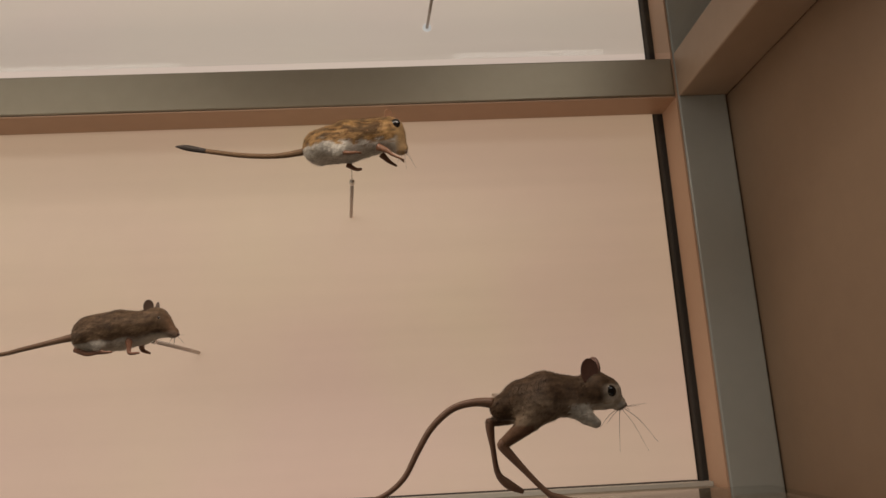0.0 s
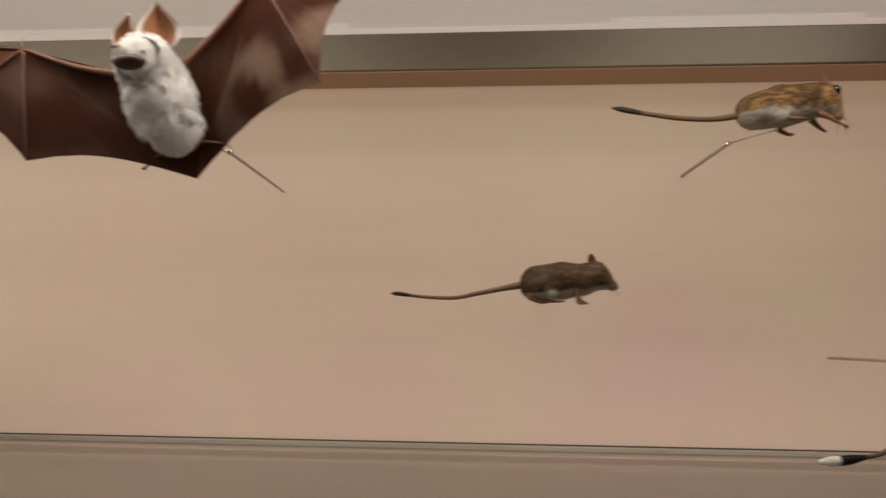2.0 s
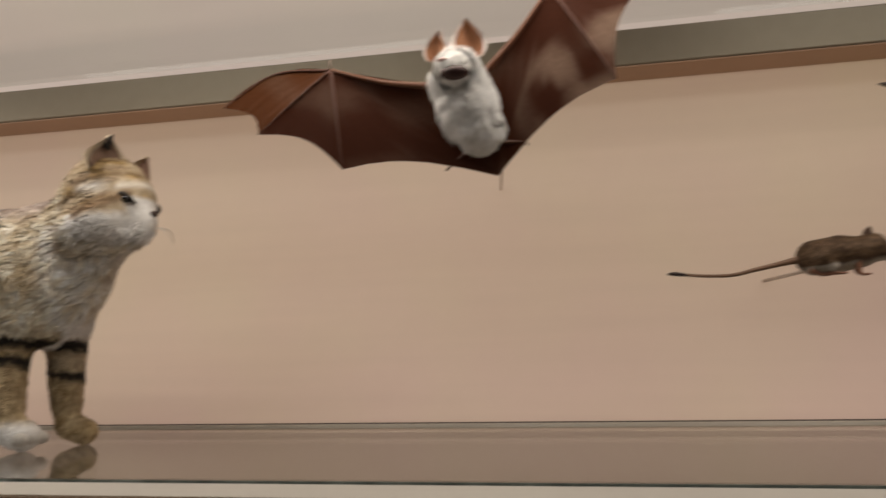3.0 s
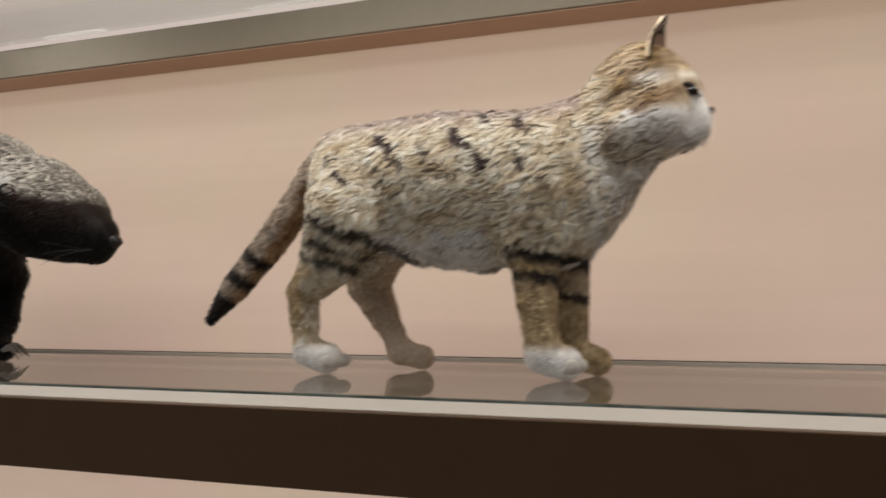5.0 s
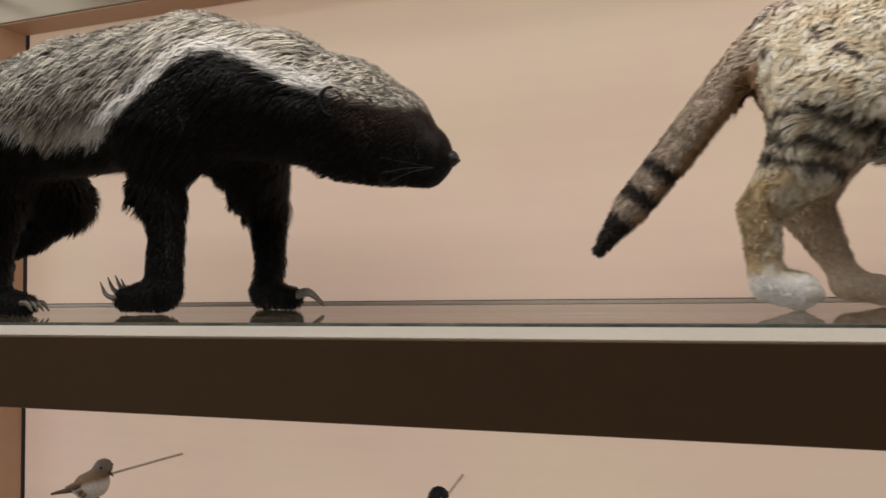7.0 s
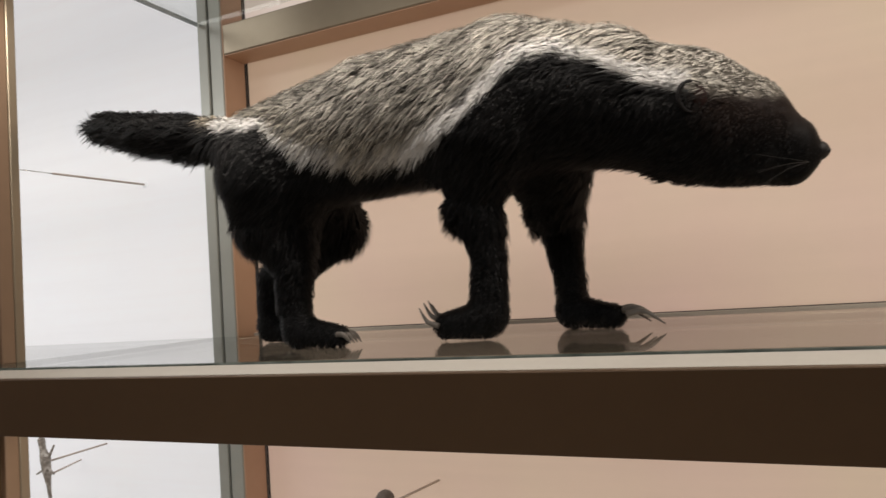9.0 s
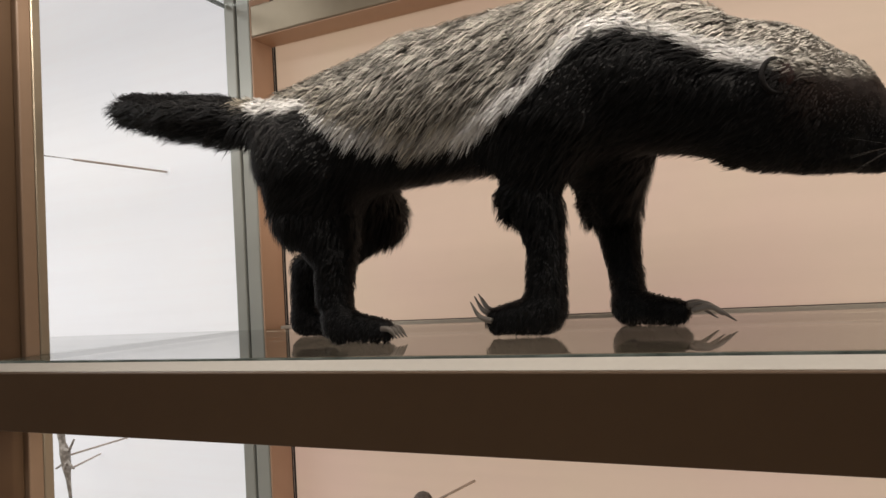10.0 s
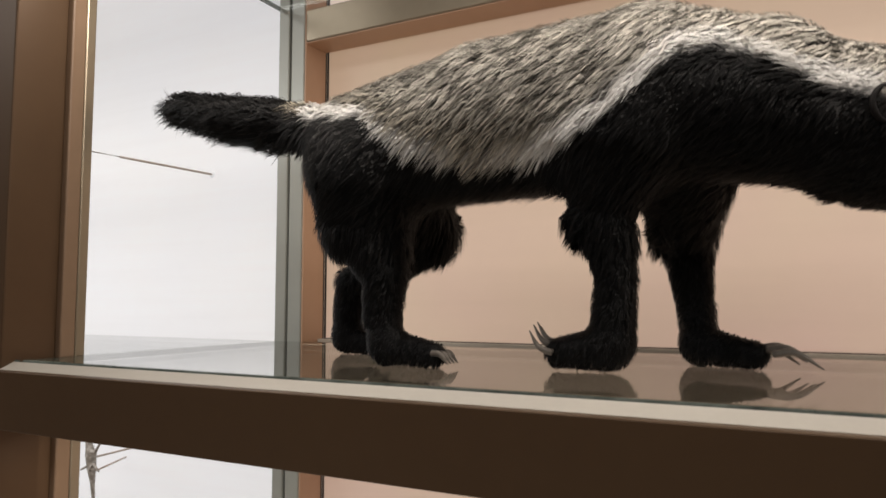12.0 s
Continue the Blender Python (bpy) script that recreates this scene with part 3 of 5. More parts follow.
        layers.append(tube_layer(*tapered(ring, [0.001, 0.0018, 0.0022, 0.0024, 0.0024, 0.0024, 0.0022, 0.0018, 0.001], 3), (0.005, 0.004, 0.004), 0, 8))
        layers.append(ball_layer(-1.787, yy + side * 0.002, 1.522, 0.009, (0.022, 0.010, 0.008), 0, (0.9, 0.35, 1.2)))
    layers.append(ball_layer(-1.6940, 0.602, 1.4705, 0.0108, (0.012, 0.011, 0.011), 1, (0.95, 1, 0.85)))
    for side in (-1, 1):
        layers.append(ball_layer(-1.6860, 0.602 + side * 0.0045, 1.4690, 0.0024, (0.004, 0.004, 0.004), 1))
    layers.append(ball_layer(-1.735, 0.5625, 1.5020, 0.0042, (0.01, 0.01, 0.01), 2))
    layers.append(ball_layer(-1.733, 0.634, 1.5020, 0.0042, (0.01, 0.01, 0.01), 2))
    for k in range(5):
        a = rng.uniform(-0.8, 0.8)
        layers.append(tube_layer(*tapered([(-1.703, 0.576, 1.458), (-1.722, 0.556, 1.453 + 0.01 * a), (-1.745, 0.540, 1.442 + 0.03 * a)], [0.00012, 0.0001, 0.00006], 4), (0.05, 0.045, 0.04), 1, 5))
    origin = np.array([-2.05, 0.56, SHELF])
    ob = new("stuffed_badger", animal_mesh("stuffed_badger", origin, layers))
    ob.location = origin
    return tagged(ob, "stuffed honey badger with grey mantle and black legs, walking on glass", "stuffed animal")


honey_badger()

# ---- striped cat ----


def striped_cat():
    rng = np.random.default_rng(5)
    f = Form(0.035)
    f.limb((-1.345, 0.595, 1.528, 0.060), (-1.25, 0.595, 1.526, 0.067), (-1.145, 0.595, 1.522, 0.063), (-1.118, 0.595, 1.505, 0.047))
    f.limb((-1.275, 0.595, 1.483, 0.047), (-1.21, 0.595, 1.476, 0.047), (-1.15, 0.595, 1.484, 0.044), blend=0.03)
    f.limb((-1.040, 0.577, 1.560, 0.024), (-1.090, 0.588, 1.508, 0.033), (-1.122, 0.590, 1.462, 0.030), blend=0.025)
    f.limb((-1.125, 0.595, 1.533, 0.045), (-1.082, 0.588, 1.572, 0.036), (-1.046, 0.579, 1.602, 0.040))
    f.limb((-1.0480, 0.579, 1.5970, 0.042), (-1.0280, 0.576, 1.5870, 0.0375), blend=0.012)
    f.limb((-1.0160, 0.575, 1.5710, 0.026), (-1.0005, 0.574, 1.5630, 0.0170), blend=0.012)
    f.limb((-1.0240, 0.575, 1.5540, 0.022), (-1.0040, 0.574, 1.5500, 0.0130), blend=0.010)
    f.limb((-1.0320, 0.554, 1.5640, 0.025), (-1.0580, 0.551, 1.5540, 0.022), blend=0.012)
    f.limb((-1.0320, 0.597, 1.5640, 0.025), (-1.0580, 0.602, 1.5540, 0.022), blend=0.012)
    soft = dict(blend=0.02)
    f.limb((-1.147, 0.570, 1.495, 0.040), (-1.154, 0.568, 1.440, 0.0245), (-1.151, 0.567, 1.39, 0.0190), (-1.146, 0.566, 1.350, 0.0165), **soft)
    f.limb((-1.147, 0.566, 1.338, 0.016), (-1.124, 0.566, 1.332, 0.0165), blend=0.01)
    f.limb((-1.13, 0.622, 1.48, 0.033), (-1.127, 0.628, 1.43, 0.0215), (-1.124, 0.630, 1.36, 0.0165), **soft)
    f.limb((-1.120, 0.630, 1.338, 0.015), (-1.098, 0.630, 1.330, 0.0145), blend=0.01)
    f.limb((-1.350, 0.562, 1.485, 0.046), (-1.372, 0.566, 1.440, 0.031), (-1.408, 0.570, 1.402, 0.0170), (-1.405, 0.572, 1.355, 0.0135), **soft)
    f.limb((-1.404, 0.572, 1.338, 0.0145), (-1.380, 0.572, 1.332, 0.0165), blend=0.01)
    f.limb((-1.345, 0.63, 1.475, 0.043), (-1.362, 0.645, 1.415, 0.025), (-1.335, 0.65, 1.36, 0.0135), (-1.325, 0.65, 1.338, 0.013), **soft)
    f.limb((-1.325, 0.65, 1.336, 0.013), (-1.297, 0.65, 1.330, 0.0135), blend=0.01)
    f.limb((-1.382, 0.598, 1.560, 0.023), (-1.424, 0.605, 1.524, 0.0185), (-1.472, 0.610, 1.464, 0.0180), (-1.516, 0.605, 1.411, 0.0155), (-1.545, 0.600, 1.373, 0.006), blend=0.014)
    verts, quads = f.skin(0.0045)

    def coat(p, rng):
        x, y, z = p.T
        n1 = wobble(p * np.array([1.0, 1.0, 1.6]), 42, 2)
        n2 = wobble(p, 95, 7)
        strand = rng.random(len(p))
        strand = np.clip(0.5 + 0.8 * wobble(p, 150, 12) + 0.4 * (strand - 0.5), 0, 1)
        cream = mix((0.58, 0.49, 0.34), (0.98, 0.94, 0.82), strand)
        gold = mix((0.22, 0.135, 0.05), (0.66, 0.48, 0.23), strand)
        col = mix(cream, gold, rise(n1, 0.0, 0.6) * 0.55)
        flank = rise(x, -1.20, -1.13) * rise(z, 1.47, 1.49)
        col = mix(col, gold, flank * rise(n2, -0.1, 0.4) * 0.5)
        back = rise(z, 1.555, 1.585) * (x < -1.10)
        col = mix(col, mix((0.34, 0.26, 0.25), (0.62, 0.52, 0.50), strand), back * 0.7)
        slant = np.sin((x * 0.85 + z * 0.8) * 190 + 1.6 * n1)
        gate = rise(wobble(p, 48, 21), -0.1, 0.2)
        dark = mix((0.035, 0.025, 0.025), (0.11, 0.08, 0.075), strand)
        streak = rise(slant + 0.5 * n2, 0.40, 0.85) * rise(z, 1.485, 1.52) * (x < -1.13) * gate
        col = mix(col, dark, streak)
        white = mix((0.86, 0.84, 0.80), (0.98, 0.97, 0.95), strand)
        belly = rise(-(z - (1.470 + 0.012 * n1)), 0.0, 0.010) * rise(x, -1.325, -1.305) * (x < -1.07) * (z > 1.40) * (1 - rise(x + 0.006 * n2, -1.20, -1.185) * (y < 0.58))
        chest = rise(x, -1.104, -1.088) * (z < 1.56) * (z > 1.45)
        chest = chest * (0.35 + 0.65 * rise(n2, -0.3, 0.2))
        col = mix(col, white, np.maximum(belly, chest * 0.75))
        fore = (x > -1.178) & (x < -1.07) & (z < 1.458) & (np.abs(y - 0.595) > 0.006)
        hind = (x < -1.27) & (z < 1.485) & (x > -1.44) & ((x > -1.425) | (z < 1.43))
        legs = np.where(fore, 1.0, 0) * rise(-z, -1.45, -1.43)
        col = mix(col, gold * 0.85, legs * 0.8)
        shank = hind * rise(1.432 - z, 0.0, 0.01) * (y < 0.60) * rise(n2 - 40 * (x + 1.398), -0.3, 0.3)
        col = mix(col, gold, shank * 0.75)
        wave = z + 0.16 * (x + 1.15) + 0.004 * n2
        second = np.where(y < 0.6, 1.416, 1.402)
        bands = np.maximum(np.exp(-(((wave - 1.438) / 0.006) ** 2)), np.exp(-(((wave - second) / 0.005) ** 2)))
        bands = np.minimum(1, 1.6 * bands) * fore
        wave2 = z + 0.35 * (x + 1.35) + 0.006 * n2
        hb = sum(np.exp(-(((wave2 - c) / 0.0055) ** 2)) for c in (1.468, 1.447, 1.428))
        hb = np.minimum(1, 1.5 * hb) * hind * (z > 1.415) * (y < 0.60)
        col = mix(col, np.broadcast_to((0.022, 0.018, 0.016), col.shape), np.maximum(bands, hb * 0.9))
        far = y > 0.615
        paws = rise(-z, -1.352, -1.340) * ~far
        inner = far * hind * 1.0
        col = mix(col, (0.62, 0.50, 0.38), inner * 0.8)
        col = mix(col, white, paws)
        tail = ((x < -1.427) & (y > 0.588)) | ((x < -1.40) & (z > 1.49))
        s = ((-1.405 - x) * 0.62 + (1.548 - z) * 0.785) / 0.2185
        grey = mix((0.26, 0.20, 0.15), (0.56, 0.47, 0.38), strand)
        grey = mix(grey, mix((0.30, 0.17, 0.08), (0.50, 0.33, 0.18), strand), rise(x + 1.46 - 0.8 * (z - 1.47), 0.0, 0.01) * 0.8)
        col = np.where(tail[:, None], grey, col)
        ring = np.exp(-(((s - 0.60) / 0.035) ** 2)) + np.exp(-(((s - 0.74) / 0.035) ** 2)) + 0.35 * np.exp(-(((s - 0.42) / 0.03) ** 2)) * (n2 > 0) + rise(s, 0.84, 0.87)
        col = mix(col, np.broadcast_to((0.018, 0.015, 0.014), col.shape), np.minimum(1, 1.3 * ring) * tail)
        head = (x > -1.080 + 0.5 * (1.60 - z)) & (z > 1.54)
        hc = mix((0.46, 0.36, 0.23), (0.66, 0.55, 0.40), strand)
        hc = mix(hc, gold, rise(n1, 0.1, 0.5))
        stripes = rise(np.sin(z * 420 - x * 160 + 2.0 * n2), 0.35, 0.8) * rise(z, 1.566, 1.576) * (x < -1.012)
        hc = mix(hc, mix((0.12, 0.065, 0.03), (0.30, 0.19, 0.10), strand), stripes * 0.6)
        muzzle = np.maximum(rise(-(z + 0.003 * n2), -1.572, -1.564) * rise(x, -1.066, -1.060), rise(x, -1.006, -1.0) * (z < 1.586))
        hc = mix(hc, white, muzzle)
        cheek = np.exp(-(((z - 1.581 - 0.45 * (x + 1.02)) / 0.0065) ** 2)) * (x < -1.0) * (x > -1.055)
        cheek = np.maximum(cheek, np.exp(-(((x + 1.044) / 0.010) ** 2) - ((z - 1.570) / 0.008) ** 2) * 0.9)
        under = np.exp(-(((x + 1.036) / 0.014) ** 2) - ((z - 1.598) / 0.007) ** 2)
        hc = mix(hc, white, under * 0.8)
        hc = mix(hc, mix((0.14, 0.08, 0.04), (0.34, 0.22, 0.12), strand), cheek * 0.9)
        brow = np.exp(-(((z - 1.612 - 0.25 * (x + 1.02)) / 0.004) ** 2)) * (x > -1.06)
        hc = mix(hc, (0.22, 0.14, 0.07), brow * 0.7)
        hc = mix(hc, (0.88, 0.84, 0.76), np.exp(-(((z - 1.602 - 0.3 * (x + 1.0)) / 0.004) ** 2)) * (x > -1.012) * 0.8)
        nape = np.exp(-(((x + 1.075 + 0.1 * (z - 1.55)) / 0.008) ** 2)) * (z < 1.585) * rise(n2, -0.5, 0.2)
        col = np.where(head[:, None], hc, col)
        col = mix(col, mix((0.16, 0.10, 0.05), (0.36, 0.25, 0.14), strand), nape * (z > 1.515) * 0.75)
        return col * 0.80, np.minimum(col * 1.2, 0.97)

    def comb(p):
        d = np.tile(np.array([-0.8, 0, -0.45]), (len(p), 1))
        d[p[:, 2] < 1.45] = (-0.2, 0, -1.0)
        d[(p[:, 0] > -1.075) & (p[:, 2] > 1.545)] = (-0.9, 0, -0.5)
        tail = (p[:, 0] < -1.427) & (p[:, 2] > 1.37) & (p[:, 1] > 0.588)
        d[tail] = (-0.6, 0, -0.75)
        return d + 1.1 * np.stack([wobble(p, 55, s) for s in (1, 5, 9)], 1)

    def long(p):
        n = np.full(len(p), 0.0135)
        n = np.where((p[:, 2] < 1.47) & (p[:, 0] > -1.31) & (p[:, 0] < -1.19), 0.017, n)
        n = np.where((p[:, 2] < 1.445) & ((p[:, 0] < -1.31) | (p[:, 0] > -1.18)), 0.0065, n)
        n = np.where(p[:, 2] < 1.36, 0.004, n)
        n = np.where((p[:, 0] > -1.08) & (p[:, 2] > 1.54), 0.0085, n)
        n = np.where((p[:, 0] > -1.03) & (p[:, 2] > 1.555), 0.0045, n)
        n = np.where((p[:, 0] > -1.012) & (p[:, 2] > 1.555), 0.0024, n)
        n = np.where((p[:, 0] < -1.42) & (p[:, 2] > 1.37), 0.007, n)
        return n

    low, high = coat(verts, rng)
    layers = [(verts, quads, low, 0, True)]
    layers.append((*hairs(f, verts, quads, 90000, rng, comb, coat, long, 0.00072, 0.55, 0.25, None, 11000, 0.42), 0, False))
    layers += ear_layers(-1.0340, 0.549, 1.6160, 0.042, 0.024, (2, 14), -14, (0.72, 0.62, 0.46), (0.27, 0.18, 0.14))
    layers.append(tube_layer(*tapered([(-1.0310, 0.5475, 1.6430), (-1.0265, 0.5465, 1.6500), (-1.0220, 0.546, 1.6580)], [0.0045, 0.0036, 0.0008], 4), (0.02, 0.016, 0.014), 0, 8))
    layers += ear_layers(-1.0280, 0.604, 1.6160, 0.038, 0.020, (-14, 10), 5, (0.50, 0.38, 0.24), (0.34, 0.22, 0.17))
    for y, turn in ((0.5490, -1), (0.6030, 1)):
        layers.append(ball_layer(-1.0035, y, 1.584, 0.0075, (0.01, 0.01, 0.01), 2, (1.0, 0.7, 0.62)))
        layers.append(tube_layer(*tapered([(-0.995, y - turn * 0.004, 1.579), (-1.004, y + turn * 0.0045, 1.5895), (-1.017, y + turn * 0.0030, 1.588)], [0.0014, 0.0022, 0.0010]), (0.03, 0.022, 0.018), 1, 6))
    layers.append(ball_layer(-0.9850, 0.573, 1.571, 0.0052, (0.05, 0.03, 0.025), 1, (0.8, 1.1, 0.7)))
    for side in (-1, 1):
        for k in range(6):
            a = rng.uniform(-1, 1)
            layers.append(tube_layer(*tapered([(-0.994, 0.574 + side * 0.014, 1.560), (-0.986, 0.574 + side * 0.032, 1.554 + 0.008 * a), (-0.989, 0.574 + side * 0.048, 1.540 + 0.016 * a)], [0.0002, 0.00016, 0.00008], 4), (0.75, 0.72, 0.68), 1, 5))
        for k in range(4):
            layers.append(ball_layer(-1.117 + 0.0015 * k, 0.566 + (k - 1.5) * 0.0085, 1.329, 0.0075, (0.78, 0.75, 0.70), 0, (1.2, 0.8, 1)))
            layers.append(ball_layer(-1.371 + 0.0015 * k, 0.572 + (k - 1.5) * 0.0085, 1.329, 0.0075, (0.78, 0.75, 0.70), 0, (1.2, 0.8, 1)))
    origin = np.array([-1.25, 0.595, SHELF])
    ob = new("stuffed_cat", animal_mesh("stuffed_cat", origin, layers))
    ob.location = origin
    return tagged(ob, "stuffed sandy wild cat with black leg bands standing on glass", "stuffed animal")


striped_cat()

# ---- small mounted animals on rods ----


def support_rod(parent, start, joint, end, thick=0.0022):
    """A thin pin from the animal to a steel joint, and a pale rod from there to the wall."""
    o = Vector(parent.location)
    rod = part("support_rod", tube_bm([Vector(joint) - o, Vector(end) - o], [thick, thick], 12), ROD, parent, "pale painted rod fixed to the wall", True)
    if start != joint:
        part("pin", tube_bm([Vector(start) - o, Vector(joint) - o], [0.0008, 0.0008], 8), STEEL, rod, "thin steel pin", True)
        bm = bmesh.new()
        way = (Vector(end) - Vector(joint)).normalized()
        for s in (0.0, 0.0045):
            bmesh.ops.create_uvsphere(bm, u_segments=12, v_segments=8, radius=0.0031, matrix=Matrix.Translation(Vector(joint) - o + way * s))
        part("joint", bm, STEEL, rod, "small shiny steel clamp", True)
    return rod


def figure(name, form, step, count, coat, comb, length, width, extra, origin, label, lift=0.35, seed=1, category="stuffed animal"):
    rng = np.random.default_rng(seed)
    verts, quads = form.skin(step)
    low, high = coat(verts, rng)
    layers = [(verts, quads, low, 0, True)]
    layers.append((*hairs(form, verts, quads, count, rng, comb, coat, length, width, lift, 0.2), 0, False))
    ob = new(name, animal_mesh(name, np.array(origin), layers + extra))
    ob.location = origin
    return tagged(ob, label, category, "small animals mounted on rods")


def backward(p):
    return np.tile(np.array([-1.0, 0, -0.3]), (len(p), 1)) + 0.3 * np.stack([wobble(p, 120, s) for s in (1, 5, 9)], 1)


def small_ear(x, y, z, r, outer, inner, turn=-50):
    bm = bmesh.new()
    bmesh.ops.create_uvsphere(bm, u_segments=14, v_segments=8, radius=1)
    for v in bm.verts:
        v.co = Vector((v.co.x * r * 0.32, v.co.y * r * 0.85, v.co.z * r * 1.1))
        if v.co.x > 0:
            v.co.x = -v.co.x * 0.4 + 0.05 * r
    bmesh.ops.transform(bm, matrix=pose(x, y, z, 0, 0, turn), verts=bm.verts)
    return layer_of(bm, outer, 1)


def whiskers(x, y, z, n, reach, rng):
    out = []
    for k in range(n):
        side = -1 if k % 2 else 1
        a, b = rng.uniform(-1.0, 0.15), rng.uniform(-0.6, 0.9)
        out.append(tube_layer(*tapered([(x, y + side * 0.003, z), (x + 0.35 * reach * b, y + side * 0.3 * reach, z + 0.35 * reach * a), (x + 0.7 * reach * b, y + side * 0.5 * reach, z + 0.9 * reach * a)], [0.00022, 0.00018, 0.00008], 4), (0.10, 0.08, 0.07), 1, 4))
    return out


def gerbil():
    rng = np.random.default_rng(11)
    f = Form(0.012)
    f.limb((-0.089, 0.60, 1.6575, 0.0165), (-0.064, 0.60, 1.6625, 0.0195), (-0.040, 0.60, 1.6665, 0.0165), (-0.027, 0.60, 1.6685, 0.0140))
    f.limb((-0.026, 0.60, 1.6690, 0.0138), (-0.0155, 0.60, 1.6540, 0.0068), blend=0.008)
    f.limb((-0.082, 0.588, 1.655, 0.011), (-0.072, 0.585, 1.6475, 0.006), blend=0.008)

    def coat(p, rng):
        n1 = wobble(p * np.array([0.35, 1, 1.2]), 260, 3)
        s = rng.random(len(p))
        s = np.clip(s * 0.5 + 0.25 + 0.7 * wobble(p * np.array([0.4, 1, 1]), 420, 6), 0, 1)
        back = mix((0.15, 0.075, 0.025), (0.46, 0.28, 0.12), s)
        back = mix(back, (0.05, 0.028, 0.015), rise(n1, -0.2, 0.3) * 0.75)
        white = mix((0.44, 0.40, 0.34), (0.66, 0.62, 0.56), s)
        line = 1.6550 + 0.12 * np.maximum(p[:, 0] + 0.06, 0) + 0.007 * n1
        face = rise(p[:, 0], -0.022, -0.016)
        w = rise(line - p[:, 2], -0.001, 0.003) * (1 - face * 0.85)
        out = mix(back, white, w)
        out = mix(out, (0.42, 0.27, 0.13), face * 0.7)
        return out * 0.85, out * 1.1

    extra = []
    extra.append(tube_layer(*tapered([(-0.100, 0.60, 1.6545), (-0.128, 0.60, 1.6505), (-0.161, 0.60, 1.652), (-0.195, 0.60, 1.6575)], [0.0036, 0.0026, 0.0024, 0.0022]), (0.15, 0.09, 0.05), 0))
    extra.append(tube_layer(*tapered([(-0.195, 0.60, 1.6575), (-0.212, 0.60, 1.6612), (-0.2225, 0.60, 1.663)], [0.0023, 0.0028, 0.0008]), (0.05, 0.04, 0.035), 0))
    brown = (0.16, 0.07, 0.035)
    extra.append(tube_layer(*tapered([(-0.072, 0.584, 1.647), (-0.063, 0.583, 1.6445), (-0.0545, 0.582, 1.6445)], [0.0028, 0.0018, 0.0012]), brown, 1))
    for k in range(3):
        extra.append(tube_layer(*tapered([(-0.0555, 0.582, 1.6445), (-0.051, 0.580 + 0.002 * k, 1.6435)], [0.0008, 0.0005], 3), brown, 1, 6))
    extra.append(tube_layer(*tapered([(-0.066, 0.607, 1.642), (-0.058, 0.606, 1.637), (-0.0525, 0.605, 1.6365)], [0.0026, 0.0018, 0.0012]), brown, 1))
    extra.append(tube_layer(*tapered([(-0.036, 0.59, 1.652), (-0.027, 0.587, 1.6465), (-0.024, 0.586, 1.643), (-0.0165, 0.585, 1.6385)], [0.0036, 0.0024, 0.0016, 0.001]), brown, 1))
    for k in range(3):
        extra.append(tube_layer(*tapered([(-0.0172, 0.585, 1.639), (-0.0125, 0.5835 + 0.0018 * k, 1.6365 - 0.0008 * k)], [0.0008, 0.0004], 3), brown, 1, 6))
    extra.append(tube_layer(*tapered([(-0.034, 0.609, 1.652), (-0.027, 0.610, 1.645), (-0.02, 0.611, 1.6405)], [0.0034, 0.002, 0.001]), brown, 1))
    extra.append(ball_layer(-0.0195, 0.5880, 1.6735, 0.0046, (0.01, 0.01, 0.01), 2, (1, 0.7, 1)))
    extra.append(ball_layer(-0.0195, 0.6120, 1.6735, 0.0046, (0.01, 0.01, 0.01), 2, (1, 0.7, 1)))
    extra.append(ball_layer(-0.0115, 0.60, 1.6505, 0.0022, (0.10, 0.05, 0.04), 1))
    extra.append(small_ear(-0.0255, 0.592, 1.6835, 0.0058, (0.22, 0.11, 0.06), None))
    extra.append(small_ear(-0.0245, 0.608, 1.6835, 0.0058, (0.22, 0.11, 0.06), None, 40))
    extra += whiskers(-0.013, 0.60, 1.6525, 8, 0.020, rng)
    ob = figure("stuffed_gerbil", f, 0.0017, 9000, coat, backward, lambda p: np.where(p[:, 0] > -0.03, 0.002, 0.0042), 0.00028, extra, (-0.06, 0.60, 1.636), "stuffed brown and white gerbil with a tufted tail", seed=11)
    support_rod(ob, (-0.062, 0.605, 1.643), (-0.0725, 0.725, 1.6655), (-0.087, WALL, 1.665))


